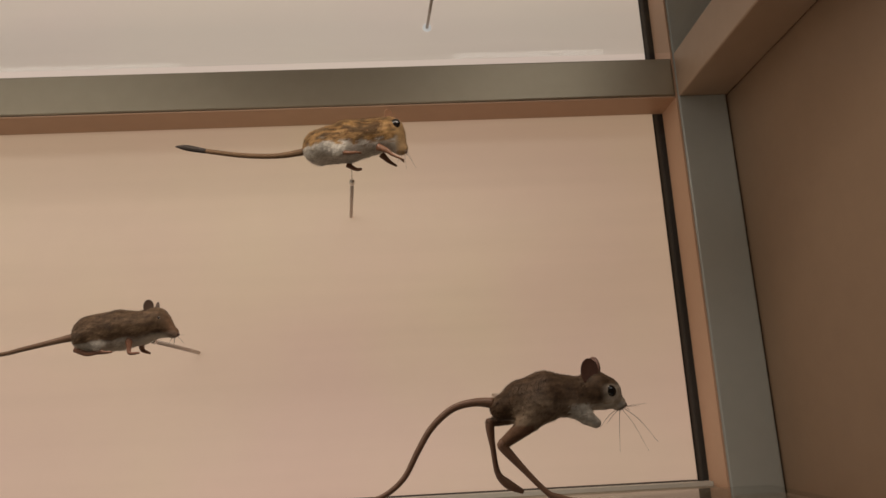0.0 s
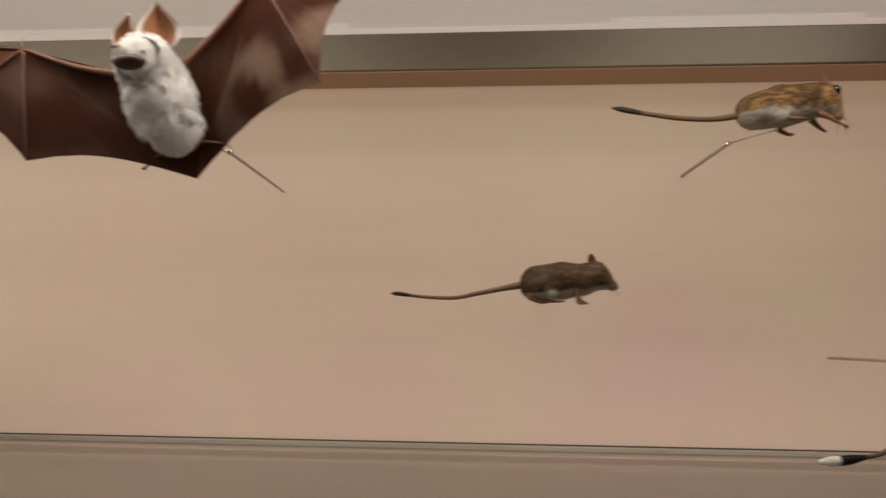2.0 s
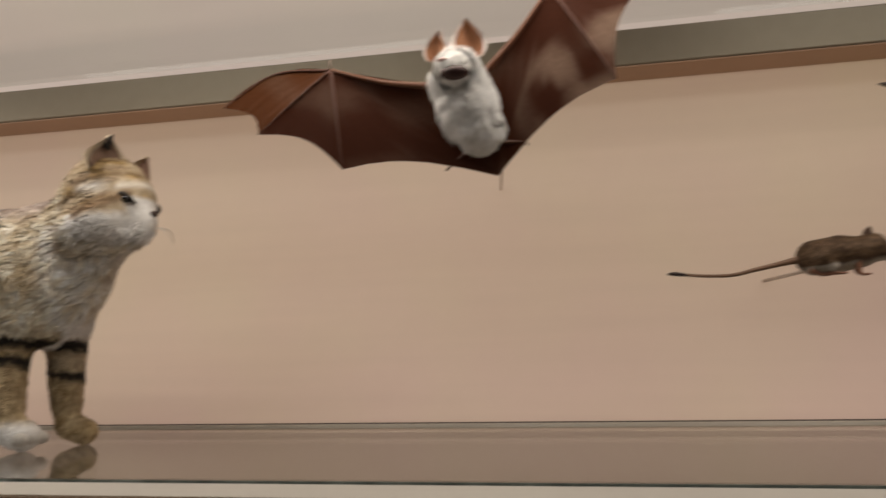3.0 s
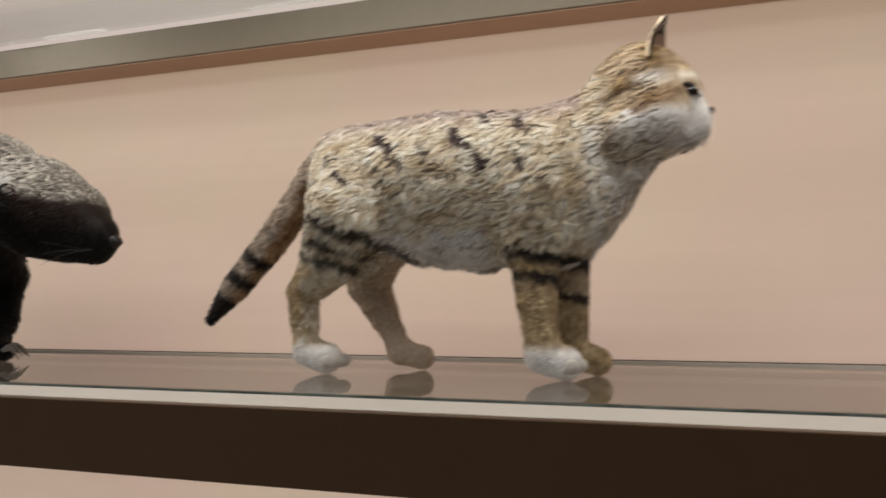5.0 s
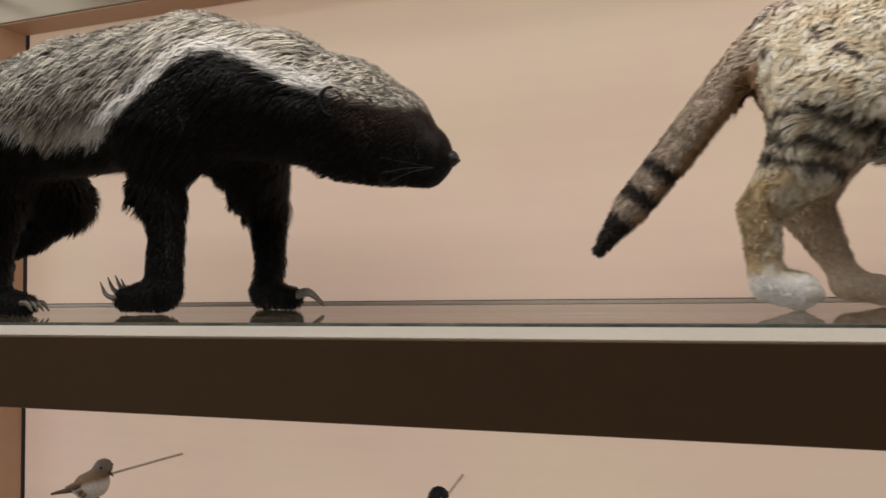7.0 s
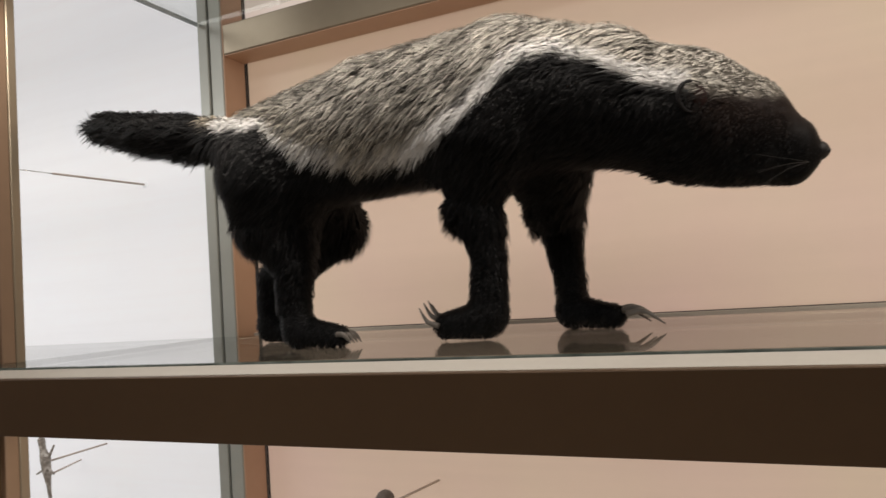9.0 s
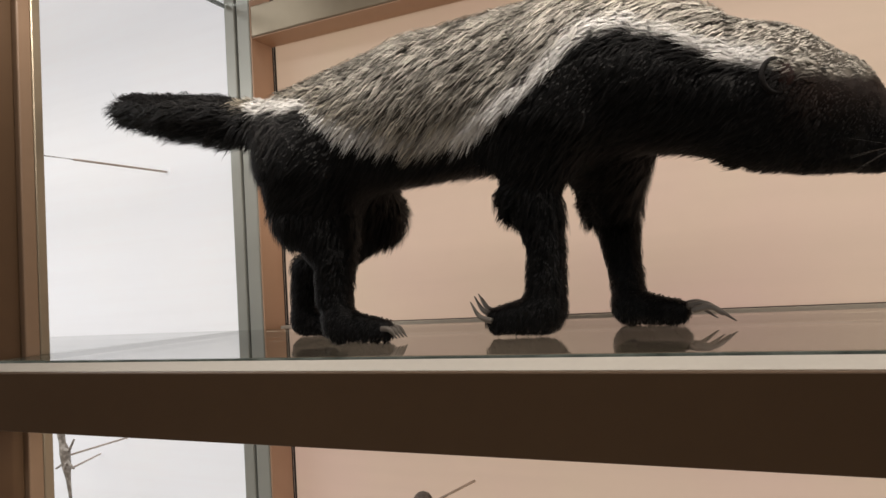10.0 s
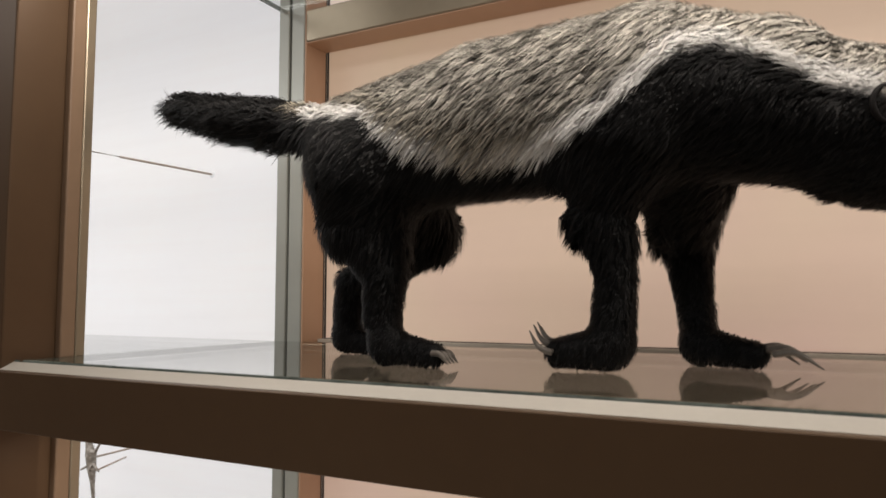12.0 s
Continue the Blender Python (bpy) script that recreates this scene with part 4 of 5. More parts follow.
def spiny_mouse():
    rng = np.random.default_rng(12)
    f = Form(0.011)
    f.limb((-0.293, 0.615, 1.4945, 0.0170), (-0.270, 0.615, 1.4975, 0.0175), (-0.250, 0.615, 1.4985, 0.0145), (-0.240, 0.615, 1.5020, 0.0120))
    f.limb((-0.239, 0.615, 1.5025, 0.0122), (-0.2235, 0.615, 1.4930, 0.0050), blend=0.008)
    f.limb((-0.292, 0.603, 1.490, 0.010), (-0.283, 0.602, 1.483, 0.0045), blend=0.008)

    def coat(p, rng):
        n1 = wobble(p * np.array([0.6, 1, 1.4]), 130, 8)
        s = rng.random(len(p))
        s = np.clip(s * 0.5 + 0.25 + 0.7 * wobble(p * np.array([0.4, 1, 1]), 420, 6), 0, 1)
        back = mix((0.065, 0.037, 0.020), (0.185, 0.118, 0.070), s)
        back = mix(back, (0.07, 0.045, 0.03), rise(n1, 0.1, 0.5) * 0.7)
        white = mix((0.46, 0.41, 0.35), (0.62, 0.57, 0.50), s)
        line = 1.4885 + 0.10 * (p[:, 0] + 0.27) + 0.003 * n1
        out = mix(back, white, rise(line - p[:, 2], -0.001, 0.003))
        out = mix(out, (0.22, 0.12, 0.07), rise(p[:, 0], -0.232, -0.222) * 0.7)
        return out * 0.85, out * 1.1

    extra = []
    tail = (0.17, 0.095, 0.055)
    extra.append(tube_layer(*tapered([(-0.307, 0.615, 1.4935), (-0.325, 0.615, 1.490), (-0.352, 0.615, 1.4845), (-0.372, 0.615, 1.4805), (-0.40, 0.615, 1.481), (-0.425, 0.615, 1.4840)], [0.0040, 0.0028, 0.0022, 0.0019, 0.0017, 0.0015]), tail, 1))
    extra.append(tube_layer(*tapered([(-0.415, 0.615, 1.4825), (-0.428, 0.615, 1.4842), (-0.434, 0.615, 1.4842)], [0.0017, 0.0021, 0.0006]), (0.04, 0.03, 0.028), 0))
    foot = (0.22, 0.10, 0.06)
    extra.append(tube_layer(*tapered([(-0.302, 0.603, 1.481), (-0.292, 0.602, 1.4765), (-0.283, 0.602, 1.477), (-0.274, 0.602, 1.4765)], [0.0030, 0.0022, 0.0018, 0.001]), foot, 1))
    extra.append(tube_layer(*tapered([(-0.282, 0.602, 1.489), (-0.286, 0.602, 1.480), (-0.276, 0.601, 1.477), (-0.270, 0.601, 1.477)], [0.0036, 0.002, 0.0014, 0.0009]), foot, 1))
    extra.append(tube_layer(*tapered([(-0.258, 0.606, 1.490), (-0.2575, 0.605, 1.481), (-0.256, 0.604, 1.4755), (-0.248, 0.604, 1.4755)], [0.0040, 0.0022, 0.0016, 0.0009]), foot, 1))
    extra.append(tube_layer(*tapered([(-0.254, 0.623, 1.488), (-0.253, 0.624, 1.480), (-0.246, 0.624, 1.4765)], [0.0034, 0.002, 0.0009]), foot, 1))
    extra.append(ball_layer(-0.2345, 0.6052, 1.5045, 0.0032, (0.01, 0.01, 0.01), 2, (1, 0.7, 1)))
    extra.append(ball_layer(-0.2345, 0.6248, 1.5045, 0.0032, (0.01, 0.01, 0.01), 2, (1, 0.7, 1)))
    extra.append(small_ear(-0.2435, 0.608, 1.5165, 0.0055, (0.08, 0.045, 0.03), None))
    extra.append(small_ear(-0.2405, 0.622, 1.5165, 0.0055, (0.08, 0.045, 0.03), None, 40))
    extra.append(ball_layer(-0.2195, 0.615, 1.4915, 0.0018, (0.12, 0.06, 0.05), 1))
    extra += whiskers(-0.222, 0.615, 1.491, 6, 0.012, rng)
    ob = figure("stuffed_mouse", f, 0.0016, 8000, coat, backward, lambda p: np.where(p[:, 0] > -0.245, 0.0018, 0.0036), 0.00026, extra, (-0.27, 0.615, 1.4745), "stuffed grey-brown spiny mouse with pale belly", seed=12)
    support_rod(ob, (-0.250, 0.620, 1.490), (-0.262, 0.672, 1.4932), (-0.277, WALL, 1.498))


def jerboa():
    rng = np.random.default_rng(13)
    Y = 0.527
    f = Form(0.011)
    f.limb((0.0560, Y, 1.4145, 0.0100), (0.070, Y, 1.4185, 0.0155), (0.088, Y, 1.4220, 0.0178), (0.106, Y, 1.4205, 0.0150), (0.122, Y, 1.4220, 0.0115))
    f.limb((0.128, Y, 1.4240, 0.0138), (0.134, Y, 1.4215, 0.0125), (0.1435, Y, 1.4135, 0.0058), blend=0.008)
    f.limb((0.082, Y - 0.012, 1.413, 0.0135), (0.074, Y - 0.013, 1.4035, 0.0075), (0.0525, Y - 0.014, 1.3885, 0.0040), blend=0.008)
    f.limb((0.074, Y + 0.010, 1.412, 0.0120), (0.060, Y + 0.012, 1.4060, 0.0050), (0.0470, Y + 0.013, 1.4035, 0.0034), blend=0.006)
    f.limb((0.108, Y - 0.009, 1.413, 0.0085), (0.116, Y - 0.010, 1.4045, 0.0058), (0.1225, Y - 0.010, 1.4000, 0.0040), blend=0.006)

    def coat(p, rng):
        n1 = wobble(p * np.array([0.6, 1, 1.4]), 130, 8)
        s = rng.random(len(p))
        s = np.clip(s * 0.5 + 0.25 + 0.7 * wobble(p * np.array([0.4, 1, 1]), 420, 6), 0, 1)
        back = mix((0.040, 0.022, 0.012), (0.13, 0.078, 0.045), s)
        haunch = np.exp(-(((p[:, 0] - 0.081) / 0.012) ** 2) - ((p[:, 2] - 1.411) / 0.010) ** 2) * (p[:, 1] < 0.522)
        back = mix(back, mix((0.10, 0.072, 0.05), (0.22, 0.165, 0.12), s), haunch * 0.8)
        pale = mix((0.12, 0.078, 0.048), (0.28, 0.20, 0.135), s)
        low = rise(1.4175 + 0.003 * n1 - p[:, 2], -0.002, 0.004) * (p[:, 0] > 0.062)
        out = mix(back, pale, low)
        face = rise(p[:, 0], 0.127, 0.135)
        out = mix(out, mix((0.36, 0.29, 0.22), (0.62, 0.54, 0.45), s), face * 0.85 * rise(1.4285 - p[:, 2], 0, 0.003))
        arm = (p[:, 0] > 0.104) & (p[:, 2] < 1.4135)
        out = np.where(arm[:, None], mix((0.36, 0.32, 0.27), (0.56, 0.51, 0.44), s), out)
        shank = (p[:, 2] < 1.4005) & (p[:, 0] < 0.075)
        out = np.where(shank[:, None], mix((0.11, 0.055, 0.03), (0.16, 0.085, 0.05), s), out)
        return out * 0.85, out * 1.1

    skin = (0.14, 0.07, 0.04)
    extra = []
    extra.append(tube_layer(*tapered([(0.0485, Y, 1.4180), (0.034, Y, 1.4190), (0.017, Y, 1.4150), (0.001, Y, 1.402), (-0.010, Y, 1.3855), (-0.021, Y, 1.367), (-0.036, Y, 1.3555), (-0.054, Y, 1.3510)], [0.0042, 0.0031, 0.0027, 0.0025, 0.0023, 0.0021, 0.0019, 0.0017]), skin, 1))
    extra.append(tube_layer(*tapered([(-0.048, Y, 1.3522), (-0.060, Y, 1.3500), (-0.070, Y, 1.3485)], [0.0016, 0.0036, 0.0038]), (0.012, 0.01, 0.009), 0))
    extra.append(tube_layer(*tapered([(-0.069, Y, 1.3487), (-0.077, Y, 1.3480), (-0.085, Y, 1.3475)], [0.0038, 0.0036, 0.0012]), (0.72, 0.69, 0.65), 0))
    extra.append(tube_layer(*tapered([(0.053, Y - 0.014, 1.3890), (0.0525, Y - 0.014, 1.3860), (0.067, Y - 0.014, 1.3690), (0.0806, Y - 0.015, 1.3545), (0.089, Y - 0.015, 1.3495), (0.107, Y - 0.016, 1.3460)], [0.0042, 0.0038, 0.0024, 0.0021, 0.0028, 0.0012]), skin, 1))
    extra.append(tube_layer(*tapered([(0.0475, Y + 0.013, 1.4055), (0.0460, Y + 0.013, 1.4000), (0.0475, Y + 0.014, 1.3840), (0.0500, Y + 0.014, 1.3660), (0.0575, Y + 0.014, 1.3575), (0.0685, Y + 0.014, 1.3515)], [0.0040, 0.0036, 0.0022, 0.0024, 0.0036, 0.0018]), skin, 1))
    for k in range(3):
        extra.append(tube_layer(*tapered([(0.103, Y - 0.0175 + 0.0015 * k, 1.3465), (0.112, Y - 0.019 + 0.003 * k, 1.3445)], [0.0011, 0.0005], 3), skin, 1, 6))
        extra.append(tube_layer(*tapered([(0.1215, Y - 0.012 + 0.002 * k, 1.4005), (0.1255, Y - 0.0125 + 0.0025 * k, 1.3985)], [0.0009, 0.0004], 3), skin, 1, 6))
    extra.append(ball_layer(0.1355, Y - 0.0108, 1.4225, 0.0046, (0.01, 0.01, 0.01), 2, (1, 0.6, 1)))
    extra.append(ball_layer(0.1355, Y + 0.0108, 1.4225, 0.0046, (0.01, 0.01, 0.01), 2, (1, 0.6, 1)))
    extra.append(small_ear(0.1215, Y - 0.010, 1.4375, 0.0092, (0.10, 0.045, 0.03), None, -72))
    extra.append(small_ear(0.1300, Y + 0.010, 1.4405, 0.0085, (0.14, 0.065, 0.045), None, 30))
    extra.append(ball_layer(0.1480, Y, 1.4120, 0.0022, (0.24, 0.15, 0.12), 1))
    extra += whiskers(0.1455, Y, 1.4105, 9, 0.042, rng)
    ob = figure("stuffed_jerboa", f, 0.0017, 9000, coat, backward, lambda p: np.where((p[:, 0] > 0.122) | (p[:, 2] < 1.403), 0.0014, 0.0034), 0.00026, extra, (0.085, Y, 1.346), "stuffed dark jerboa with long hind legs and tufted tail", seed=13)
    support_rod(ob, (0.064, Y + 0.012, 1.4225), (0.064, Y + 0.012, 1.4225), (0.083, WALL, 1.430), 0.0018)


def membrane_layer(root, a, b, sag, colour, bulge=0.004, bow=(0, 0, 0), patch=0.15):
    """A wing skin between two fingers, hollow at its free edge, with thickness."""
    root, a, b = (np.array(q, float) for q in (root, a, b))
    nu, nv = 12, 9
    up = unit(np.cross(a - root, b - root))
    pts, cols = [], []
    for side in (0.00035, -0.00035):
        for i in range(nv):
            v = i / (nv - 1)
            for j in range(nu):
                u = j / (nu - 1)
                edge = a + (b - a) * u
                edge = edge + (root - edge) * sag * 4 * u * (1 - u)
                crease = 0.0008 * math.sin(9 * u * math.pi + 3 * v) * v
                p = root + (edge - root) * v + up * (bulge * 4 * u * (1 - u) * v * (1.2 - v) + side + crease) + np.array(bow) * (4 * v * (1 - v) * (1 - u))
                pts.append(p)
    pts = np.array(pts)
    n = nu * nv
    quads = [[i * nu + j, i * nu + j + 1, (i + 1) * nu + j + 1, (i + 1) * nu + j] for i in range(nv - 1) for j in range(nu - 1)]
    faces = quads + [[q + n for q in reversed(f)] for f in quads]
    tone = rise(wobble(pts, 26, 4), -0.05, 0.35)
    pale = mix(np.broadcast_to(colour, pts.shape), (0.30, 0.21, 0.155), tone * patch)
    return pts, faces, pale, 4, True


def bat():
    rng = np.random.default_rng(14)
    f = Form(0.012)
    f.limb((-0.625, 0.499, 1.655, 0.0225), (-0.619, 0.501, 1.638, 0.0250), (-0.610, 0.508, 1.617, 0.0190))
    f.limb((-0.6257, 0.4820, 1.6654, 0.0180), (-0.6269, 0.4680, 1.6621, 0.0150), (-0.6293, 0.4570, 1.6590, 0.0085), blend=0.008)
    for _ in range(90):
        a, h = rng.uniform(0, 6.3), rng.uniform(0, 1)
        r = 0.0225 - 0.005 * abs(h - 0.5)
        f.ball(-0.628 + 0.016 * h + r * math.cos(a), 0.496 + 0.012 * h + r * math.sin(a), 1.666 - 0.056 * h, rng.uniform(0.0025, 0.0045), blend=0.004)

    def coat(p, rng):
        s = rng.random(len(p))
        s = np.clip(0.5 * s + 0.35 + 0.8 * wobble(p, 260, 3), 0, 1)
        out = mix((0.80, 0.79, 0.77), (0.97, 0.97, 0.96), s)
        return out * 0.90, np.minimum(out * 1.04, 0.98)

    wing = (0.050, 0.0155, 0.0075)
    bone = (0.075, 0.026, 0.013)
    Y = 0.505
    L_sh, L_wr, L_tip, L_f2, L_f3 = (-0.650, Y, 1.662), (-0.759, Y + 0.01, 1.694), (-0.879, Y + 0.02, 1.668), (-0.840, Y + 0.02, 1.636), (-0.748, Y + 0.015, 1.591)
    R_sh, R_wr, R_tip, R_f2, R_f3 = (-0.606, Y, 1.668), (-0.538, Y - 0.01, 1.745), (-0.418, Y - 0.015, 1.795), (-0.452, Y - 0.01, 1.740), (-0.482, Y - 0.005, 1.652)
    tail = (-0.595, 0.528, 1.576)
    hip = (-0.605, 0.52, 1.60)
    extra = []
    extra.append(membrane_layer(tail, (-0.645, 0.512, 1.640), (-0.590, 0.512, 1.640), 0.0, wing, 0.0))
    for sh, wr, tip, f2, f3 in ((L_sh, L_wr, L_tip, L_f2, L_f3), (R_sh, R_wr, R_tip, R_f2, R_f3)):
        flip = -0.004 if sh is L_sh else 0.004
        bow = (-0.004, 0, 0.016) if sh is L_sh else (-0.012, 0, 0.008)
        extra.append(membrane_layer(wr, tip, f2, 0.12, (0.10, 0.034, 0.011), flip, bow))
        extra.append(membrane_layer(wr, f2, f3, 0.15, wing, flip, patch=0.2 if sh is L_sh else 0.6))
        extra.append(membrane_layer(wr, f3, tail, 0.11, wing, flip, patch=0.15 if sh is L_sh else 0.6))
        extra.append(membrane_layer(wr, tail, sh, 0.0, wing, flip))
        for end in (tip, f2, f3):
            lift = np.array(bow) if end is tip else np.array([0, -0.001, 0.001])
            extra.append(tube_layer(*tapered([wr, tuple((np.array(wr) + np.array(end)) / 2 + lift), end], [0.0016, 0.0012, 0.0006]), bone, 1, 8))
        mid = tuple((np.array(sh) + np.array(wr)) / 2 + [0, 0, -0.004])
        extra.append(tube_layer(*tapered([sh, mid, wr], [0.0040, 0.0026, 0.0018]), (0.11, 0.042, 0.02), 1, 8))
        extra.append(tube_layer(*tapered([wr, tuple(np.array(wr) + [0, -0.004, 0.005]), tuple(np.array(wr) + [0.001, -0.004, 0.009])], [0.0013, 0.0009, 0.0004]), (0.30, 0.22, 0.18), 1, 6))
    for side, end in ((1, (-0.568, 0.522, 1.6055)), (-1, (-0.643, 0.530, 1.588))):
        extra.append(tube_layer(*tapered([(-0.606 + 0.008 * side, 0.520, 1.606), tuple((np.array(end) + [-0.606 + 0.008 * side, 0.52, 1.608]) / 2), end], [0.0028, 0.0018, 0.0010]), bone, 1, 8))
        for k in range(4):
            extra.append(tube_layer(*tapered([end, (end[0] + 0.003 * side, end[1] - 0.003 + 0.002 * k, end[2] - 0.003)], [0.0008, 0.0004], 3), bone, 1, 5))
    ear_out, ear_in = (0.92, 0.88, 0.85), (0.30, 0.13, 0.06)
    extra += ear_layers(-0.6120, 0.4780, 1.6765, 0.037, 0.0155, (8, 8), -72, ear_out, ear_in, 1)
    extra += ear_layers(-0.6466, 0.4820, 1.6775, 0.029, 0.0115, (-12, 8), -100, ear_out, ear_in, 1)
    # open mouth, nose, eyes
    extra.append(ball_layer(-0.6235, 0.4530, 1.6515, 0.0100, (0.035, 0.010, 0.008), 1, (1.35, 0.75, 0.62)))
    extra.append(ball_layer(-0.6333, 0.4510, 1.6635, 0.0040, (0.45, 0.30, 0.26), 1, (1.3, 0.8, 0.5)))
    extra.append(ball_layer(-0.6166, 0.4590, 1.6621, 0.0022, (0.01, 0.01, 0.01), 2))
    extra.append(ball_layer(-0.6316, 0.4620, 1.6652, 0.0020, (0.01, 0.01, 0.01), 2))
    down = lambda p: np.tile(np.array([0.25, 0.2, -1.0]), (len(p), 1)) + 0.9 * np.stack([wobble(p, 130, s) for s in (1, 5, 9)], 1)
    ob = figure("stuffed_bat", f, 0.0018, 22000, coat, down, lambda p: np.where(p[:, 1] < 0.470, 0.0034, 0.0120), 0.00040, extra, (-0.61, 0.51, 1.60), "stuffed white bat with spread brown leathery wings", 0.95, 14)
    support_rod(ob, (-0.600, 0.522, 1.606), (-0.596, 0.598, 1.622), (-0.622, WALL, 1.646), 0.0016)


gerbil()
spiny_mouse()
jerboa()
bat()


def bird(name, label, head, chest, rump, tail_end, feet, bill, rod_end, tones, seed):
    """A small stuffed bird: head, body, folded wings, tail feathers, bill, legs."""
    cap, back, front = tones
    h, c, r, t = (np.array(q, float) for q in (head, chest, rump, tail_end))
    f = Form(0.012)
    f.limb((*h, 0.0115), (*(h * 0.55 + c * 0.45), 0.0125), (*c, 0.0185), (*((c + r) / 2), 0.0165), (*r, 0.0085))

    def coat(p, rng):
        s = rng.random(len(p))[:, None]
        axis = unit(r - c)
        q = p - c
        under = q - (q @ axis)[:, None] * axis
        low = rise(-under[:, 2], -0.006, 0.003) + 0 * s[:, 0]
        out = mix(np.broadcast_to(back, p.shape), np.broadcast_to(front, p.shape), low)
        crown = rise(p[:, 2], h[2] - 0.004, h[2] + 0.002) * (np.linalg.norm(p - h, axis=1) < 0.0155)
        out = mix(out, np.broadcast_to(cap, p.shape), crown)
        return out * (0.75 + 0.2 * s), out * (0.9 + 0.3 * s)

    extra = []
    for side in (-1, 1):
        w0, w1 = c + [0, side * 0.015, 0.006], r + [-0.012, side * 0.008, 0.003]
        for k in range(5):
            a = w0 + [0, 0, -0.0035 * k]
            b = w1 + [0.008 * k, side * 0.002, -0.0028 * k]
            tone = np.array(back) * (0.35 if k % 2 else 0.8) + (0.12 if k == 2 else 0.0)
            extra.append(tube_layer(*tapered([tuple(a), tuple((a + b) / 2 + [0, side * 0.003, 0]), tuple(b)], [0.0028, 0.0034, 0.0010]), tone, 0, 8))
    for k in range(4):
        e = t + [0, 0.003 * (k - 1.5), 0]
        extra.append(tube_layer(*tapered([tuple(r), tuple((r + e) / 2), tuple(e)], [0.0050, 0.0034, 0.0016]), np.array(back) * 0.45, 0, 8))
    b = np.array(bill, float)
    extra.append(tube_layer(*tapered([tuple(h + unit(b - h) * 0.008), tuple(h + (b - h) * 0.75), bill], [0.0030, 0.0017, 0.0004]), (0.05, 0.04, 0.035), 1, 8))
    for side, foot in zip((-1, 1), feet):
        hip = (c * 0.55 + r * 0.45) + [0, side * 0.007, -0.012]
        g = np.array(foot, float)
        extra.append(tube_layer(*tapered([tuple(hip), tuple((hip + g) / 2 + [-0.004, 0, 0]), foot], [0.0026, 0.0011, 0.0009]), (0.12, 0.09, 0.07), 1, 6))
        for a in (-0.6, 0.0, 0.6):
            extra.append(tube_layer(*tapered([foot, tuple(g + [0.011, 0.008 * a, -0.001])], [0.0008, 0.0004], 3), (0.12, 0.09, 0.07), 1, 5))
    for side in (-1, 1):
        extra.append(ball_layer(*(h + [0.006, side * 0.0098, 0.002]), 0.0018, (0.01, 0.01, 0.01), 2))
    ob = figure(name, f, 0.0019, 5000, coat, lambda p: np.tile(r - c, (len(p), 1)) * 20, lambda p: np.full(len(p), 0.0042), 0.0006, extra, tuple(c), label, 0.15, seed, "stuffed bird")
    support_rod(ob, tuple(c + [0, 0.012, 0.006]), tuple(c + [0, 0.012, 0.006]), rod_end, 0.0019)


bird("stuffed_wagtail", "stuffed yellow wagtail with black cap and yellow breast", (-1.744, 0.70, 1.096), (-1.752, 0.70, 1.070), (-1.793, 0.70, 1.060), (-1.850, 0.70, 1.043), ((-1.765, 0.69, 1.028), (-1.76, 0.71, 1.028)), (-1.722, 0.70, 1.087), (-1.762, WALL, 1.076), ((0.012, 0.014, 0.018), (0.16, 0.13, 0.05), (0.72, 0.52, 0.03)), 21)
bird("stuffed_wader", "stuffed small brown wading bird with a white belly", (-2.226, 0.70, 1.099), (-2.240, 0.70, 1.077), (-2.268, 0.70, 1.068), (-2.311, 0.70, 1.058), ((-2.258, 0.69, 1.020), (-2.211, 0.71, 1.040)), (-2.208, 0.70, 1.088), (-2.2245, WALL, 1.079), ((0.20, 0.17, 0.15), (0.24, 0.16, 0.10), (0.66, 0.62, 0.58)), 22)
bird("stuffed_plover", "stuffed pale grey bird with a dark brown bill", (-1.270, 0.65, 1.121), (-1.283, 0.65, 1.092), (-1.318, 0.65, 1.075), (-1.360, 0.65, 1.06), ((-1.295, 0.64, 1.035), (-1.28, 0.66, 1.035)), (-1.240, 0.65, 1.1225), (-1.303, WALL, 1.073), ((0.30, 0.30, 0.31), (0.34, 0.33, 0.33), (0.62, 0.62, 0.62)), 23)


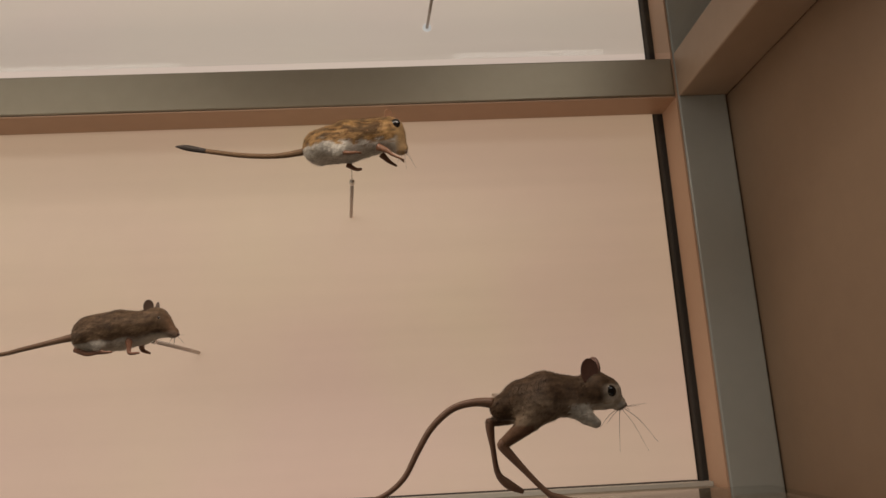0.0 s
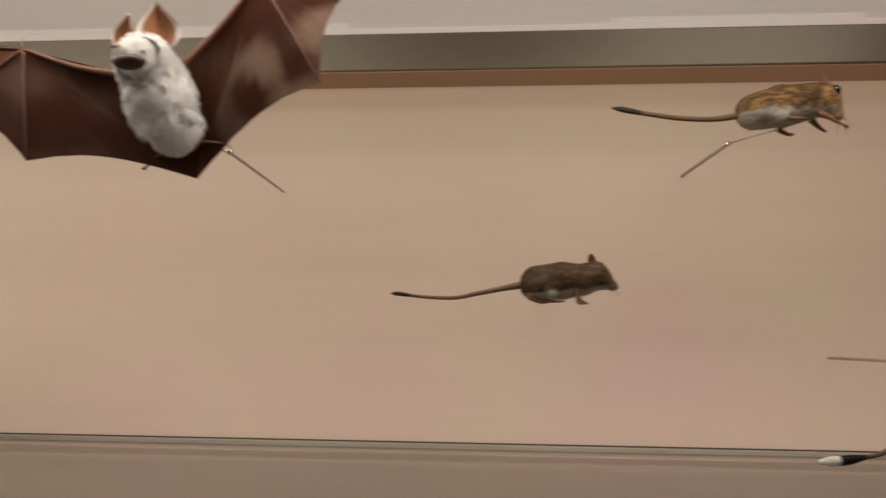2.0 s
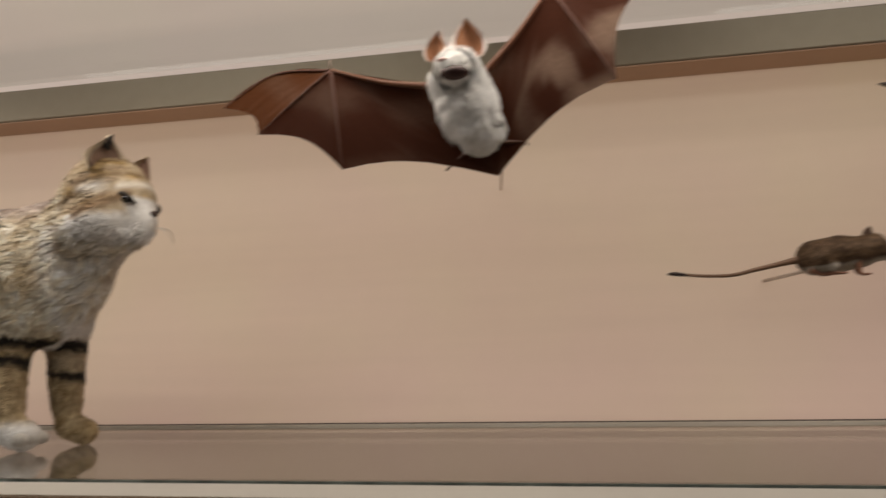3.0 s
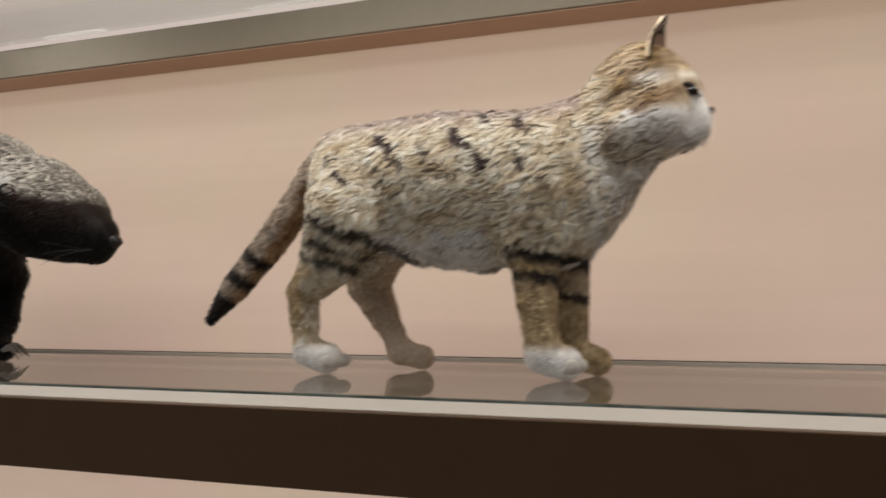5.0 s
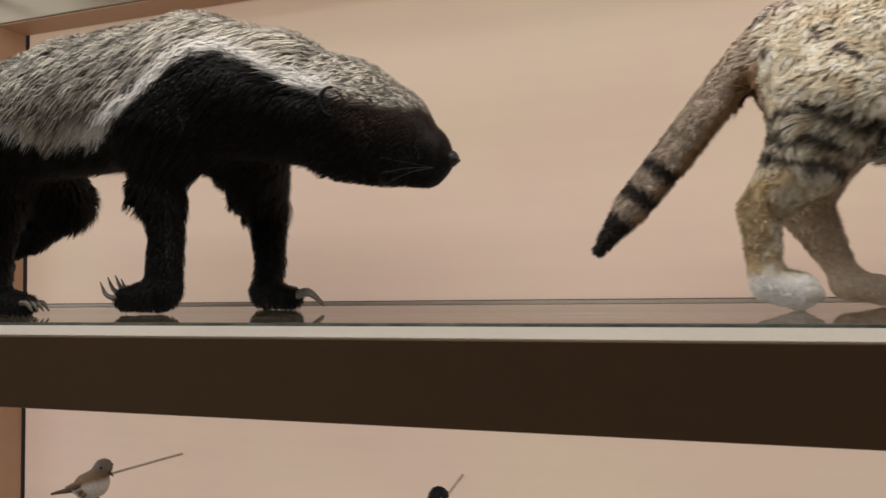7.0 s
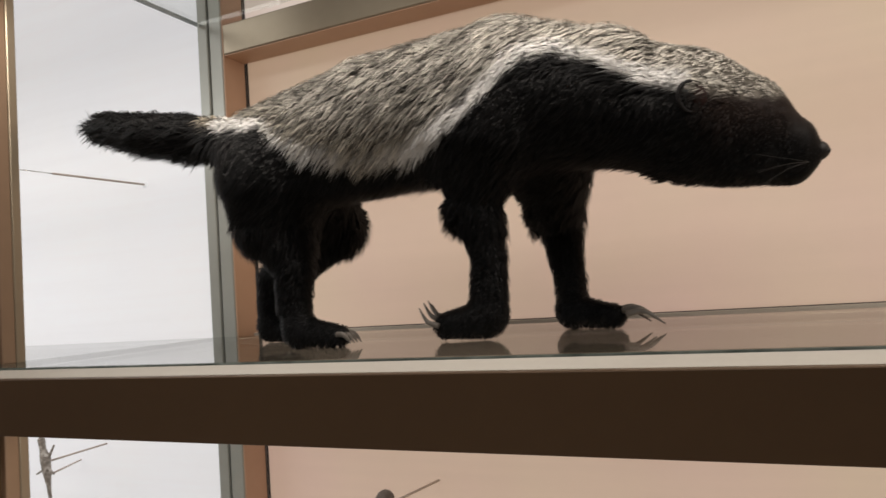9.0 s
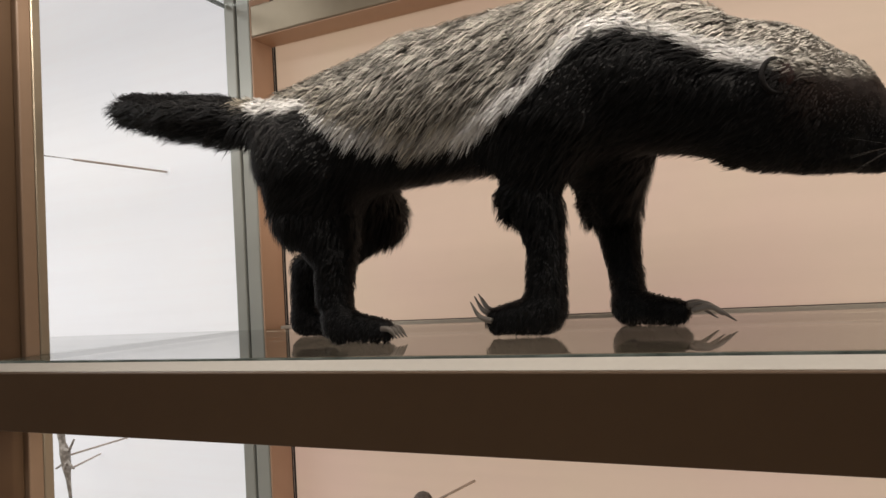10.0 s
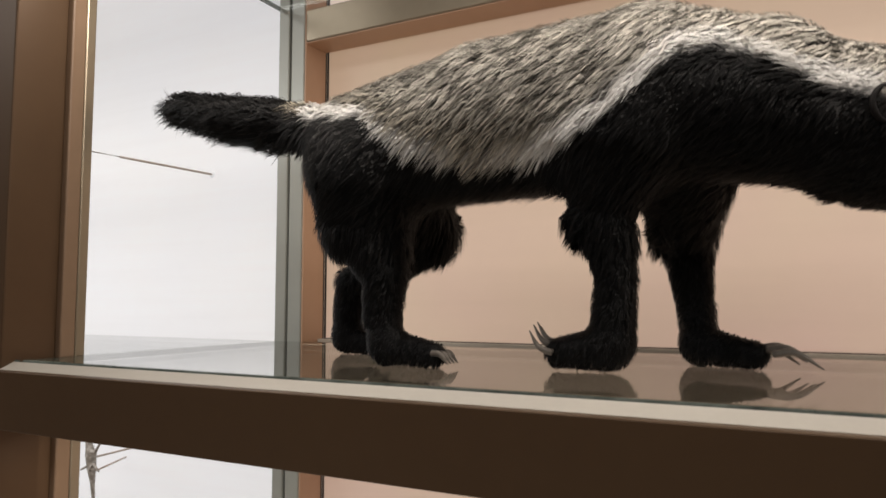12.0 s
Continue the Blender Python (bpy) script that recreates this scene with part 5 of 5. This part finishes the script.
def lizard():
    f = Form(0.006)
    f.limb((-2.972, 0.75, 1.145, 0.0065), (-2.969, 0.75, 1.130, 0.0055), (-2.963, 0.75, 1.112, 0.0090), (-2.960, 0.75, 1.090, 0.0075), (-2.956, 0.75, 1.065, 0.0040), (-2.950, 0.75, 1.020, 0.0018))
    f.limb((-2.964, 0.748, 1.118, 0.003), (-2.938, 0.74, 1.120, 0.0024), (-2.922, 0.738, 1.140, 0.0018), blend=0.004)
    f.limb((-2.966, 0.752, 1.118, 0.003), (-2.985, 0.76, 1.126, 0.0022), (-2.990, 0.76, 1.142, 0.0016), blend=0.004)
    f.limb((-2.959, 0.748, 1.088, 0.003), (-2.942, 0.74, 1.100, 0.0024), (-2.925, 0.738, 1.090, 0.0016), blend=0.004)
    f.limb((-2.961, 0.752, 1.088, 0.003), (-2.985, 0.76, 1.088, 0.0022), (-3.002, 0.76, 1.080, 0.0016), blend=0.004)

    def coat(p, rng):
        s = rng.random(len(p))
        out = mix((0.26, 0.23, 0.20), (0.44, 0.40, 0.36), rise(wobble(p, 160), -0.2, 0.4)) * (0.85 + 0.3 * s[:, None])
        return out, out

    ob = figure("stuffed_lizard", f, 0.0017, 600, coat, backward, lambda p: np.full(len(p), 0.0008), 0.0005, [], (-2.96, 0.75, 1.09), "stuffed pale grey lizard climbing upright", 0.1, 31, "stuffed animal")
    support_rod(ob, (-2.964, 0.757, 1.106), (-2.964, 0.757, 1.106), (-2.939, WALL, 1.115), 0.0017)
    extra_rod = tube_bm([(-0.001, 0.0055, -0.008), (-3.014 + 2.96, WALL - 0.75, 1.081 - 1.09)], [0.0017, 0.0017], 10)
    part("support_rod", extra_rod, ROD, ob, "pale painted rod fixed to the wall", True)


lizard()


def bare_rod(start, end, label):
    o = Vector(end)
    rod = part("mounting_rod", tube_bm([Vector(start) - o, (Vector(start) * 0.7 + o * 0.3) - o], [0.0009, 0.0010], 10), STEEL, None, "", True)
    rod.location = end
    sleeve = part("sleeve", tube_bm([(Vector(start) * 0.7 + o * 0.3) - o, Vector((0, 0, 0))], [0.0020, 0.0020], 12), ROD, rod, "pale painted sleeve", True)
    plate = part("wall_plate", tube_bm([Vector((0, -0.002, 0)), Vector((0, 0, 0))], [0.006, 0.006], 20), PANEL_WHITE, rod, "small white wall plate", True)
    return tagged(rod, label, "mounting rod")


bare_rod((-2.906, 0.66, 1.628), (-2.807, WALL, 1.609), "thin pale mounting rod fixed to the white panel")
bare_rod((0.030, 0.70, 1.90), (0.023, WALL, 1.933), "thin pale mounting rod fixed to the beige panel")


# dark paw of an unidentified stuffed animal; the limb above its tip is added
def hanging_paw():
    f = Form(0.01)
    f.limb((-2.112, 0.745, 1.880, 0.0085), (-2.150, 0.745, 1.885, 0.0115), (-2.205, 0.74, 1.925, 0.0150), (-2.25, 0.735, 1.99, 0.020))

    def coat(p, rng):
        out = mix((0.035, 0.026, 0.022), (0.09, 0.07, 0.058), rng.random(len(p)))
        return out, out * 1.2

    ob = figure("stuffed_paw", f, 0.003, 2500, coat, lambda p: np.tile(np.array([1.0, 0, -0.6]), (len(p), 1)), lambda p: np.full(len(p), 0.006), 0.0005, [], (-2.2, 0.74, 1.925), "dark brown stuffed paw hanging above the upper shelf", 0.2, 41)
    support_rod(ob, (-2.22, 0.75, 1.95), (-2.22, 0.75, 1.95), (-2.24, WALL, 1.96), 0.0018)


hanging_paw()
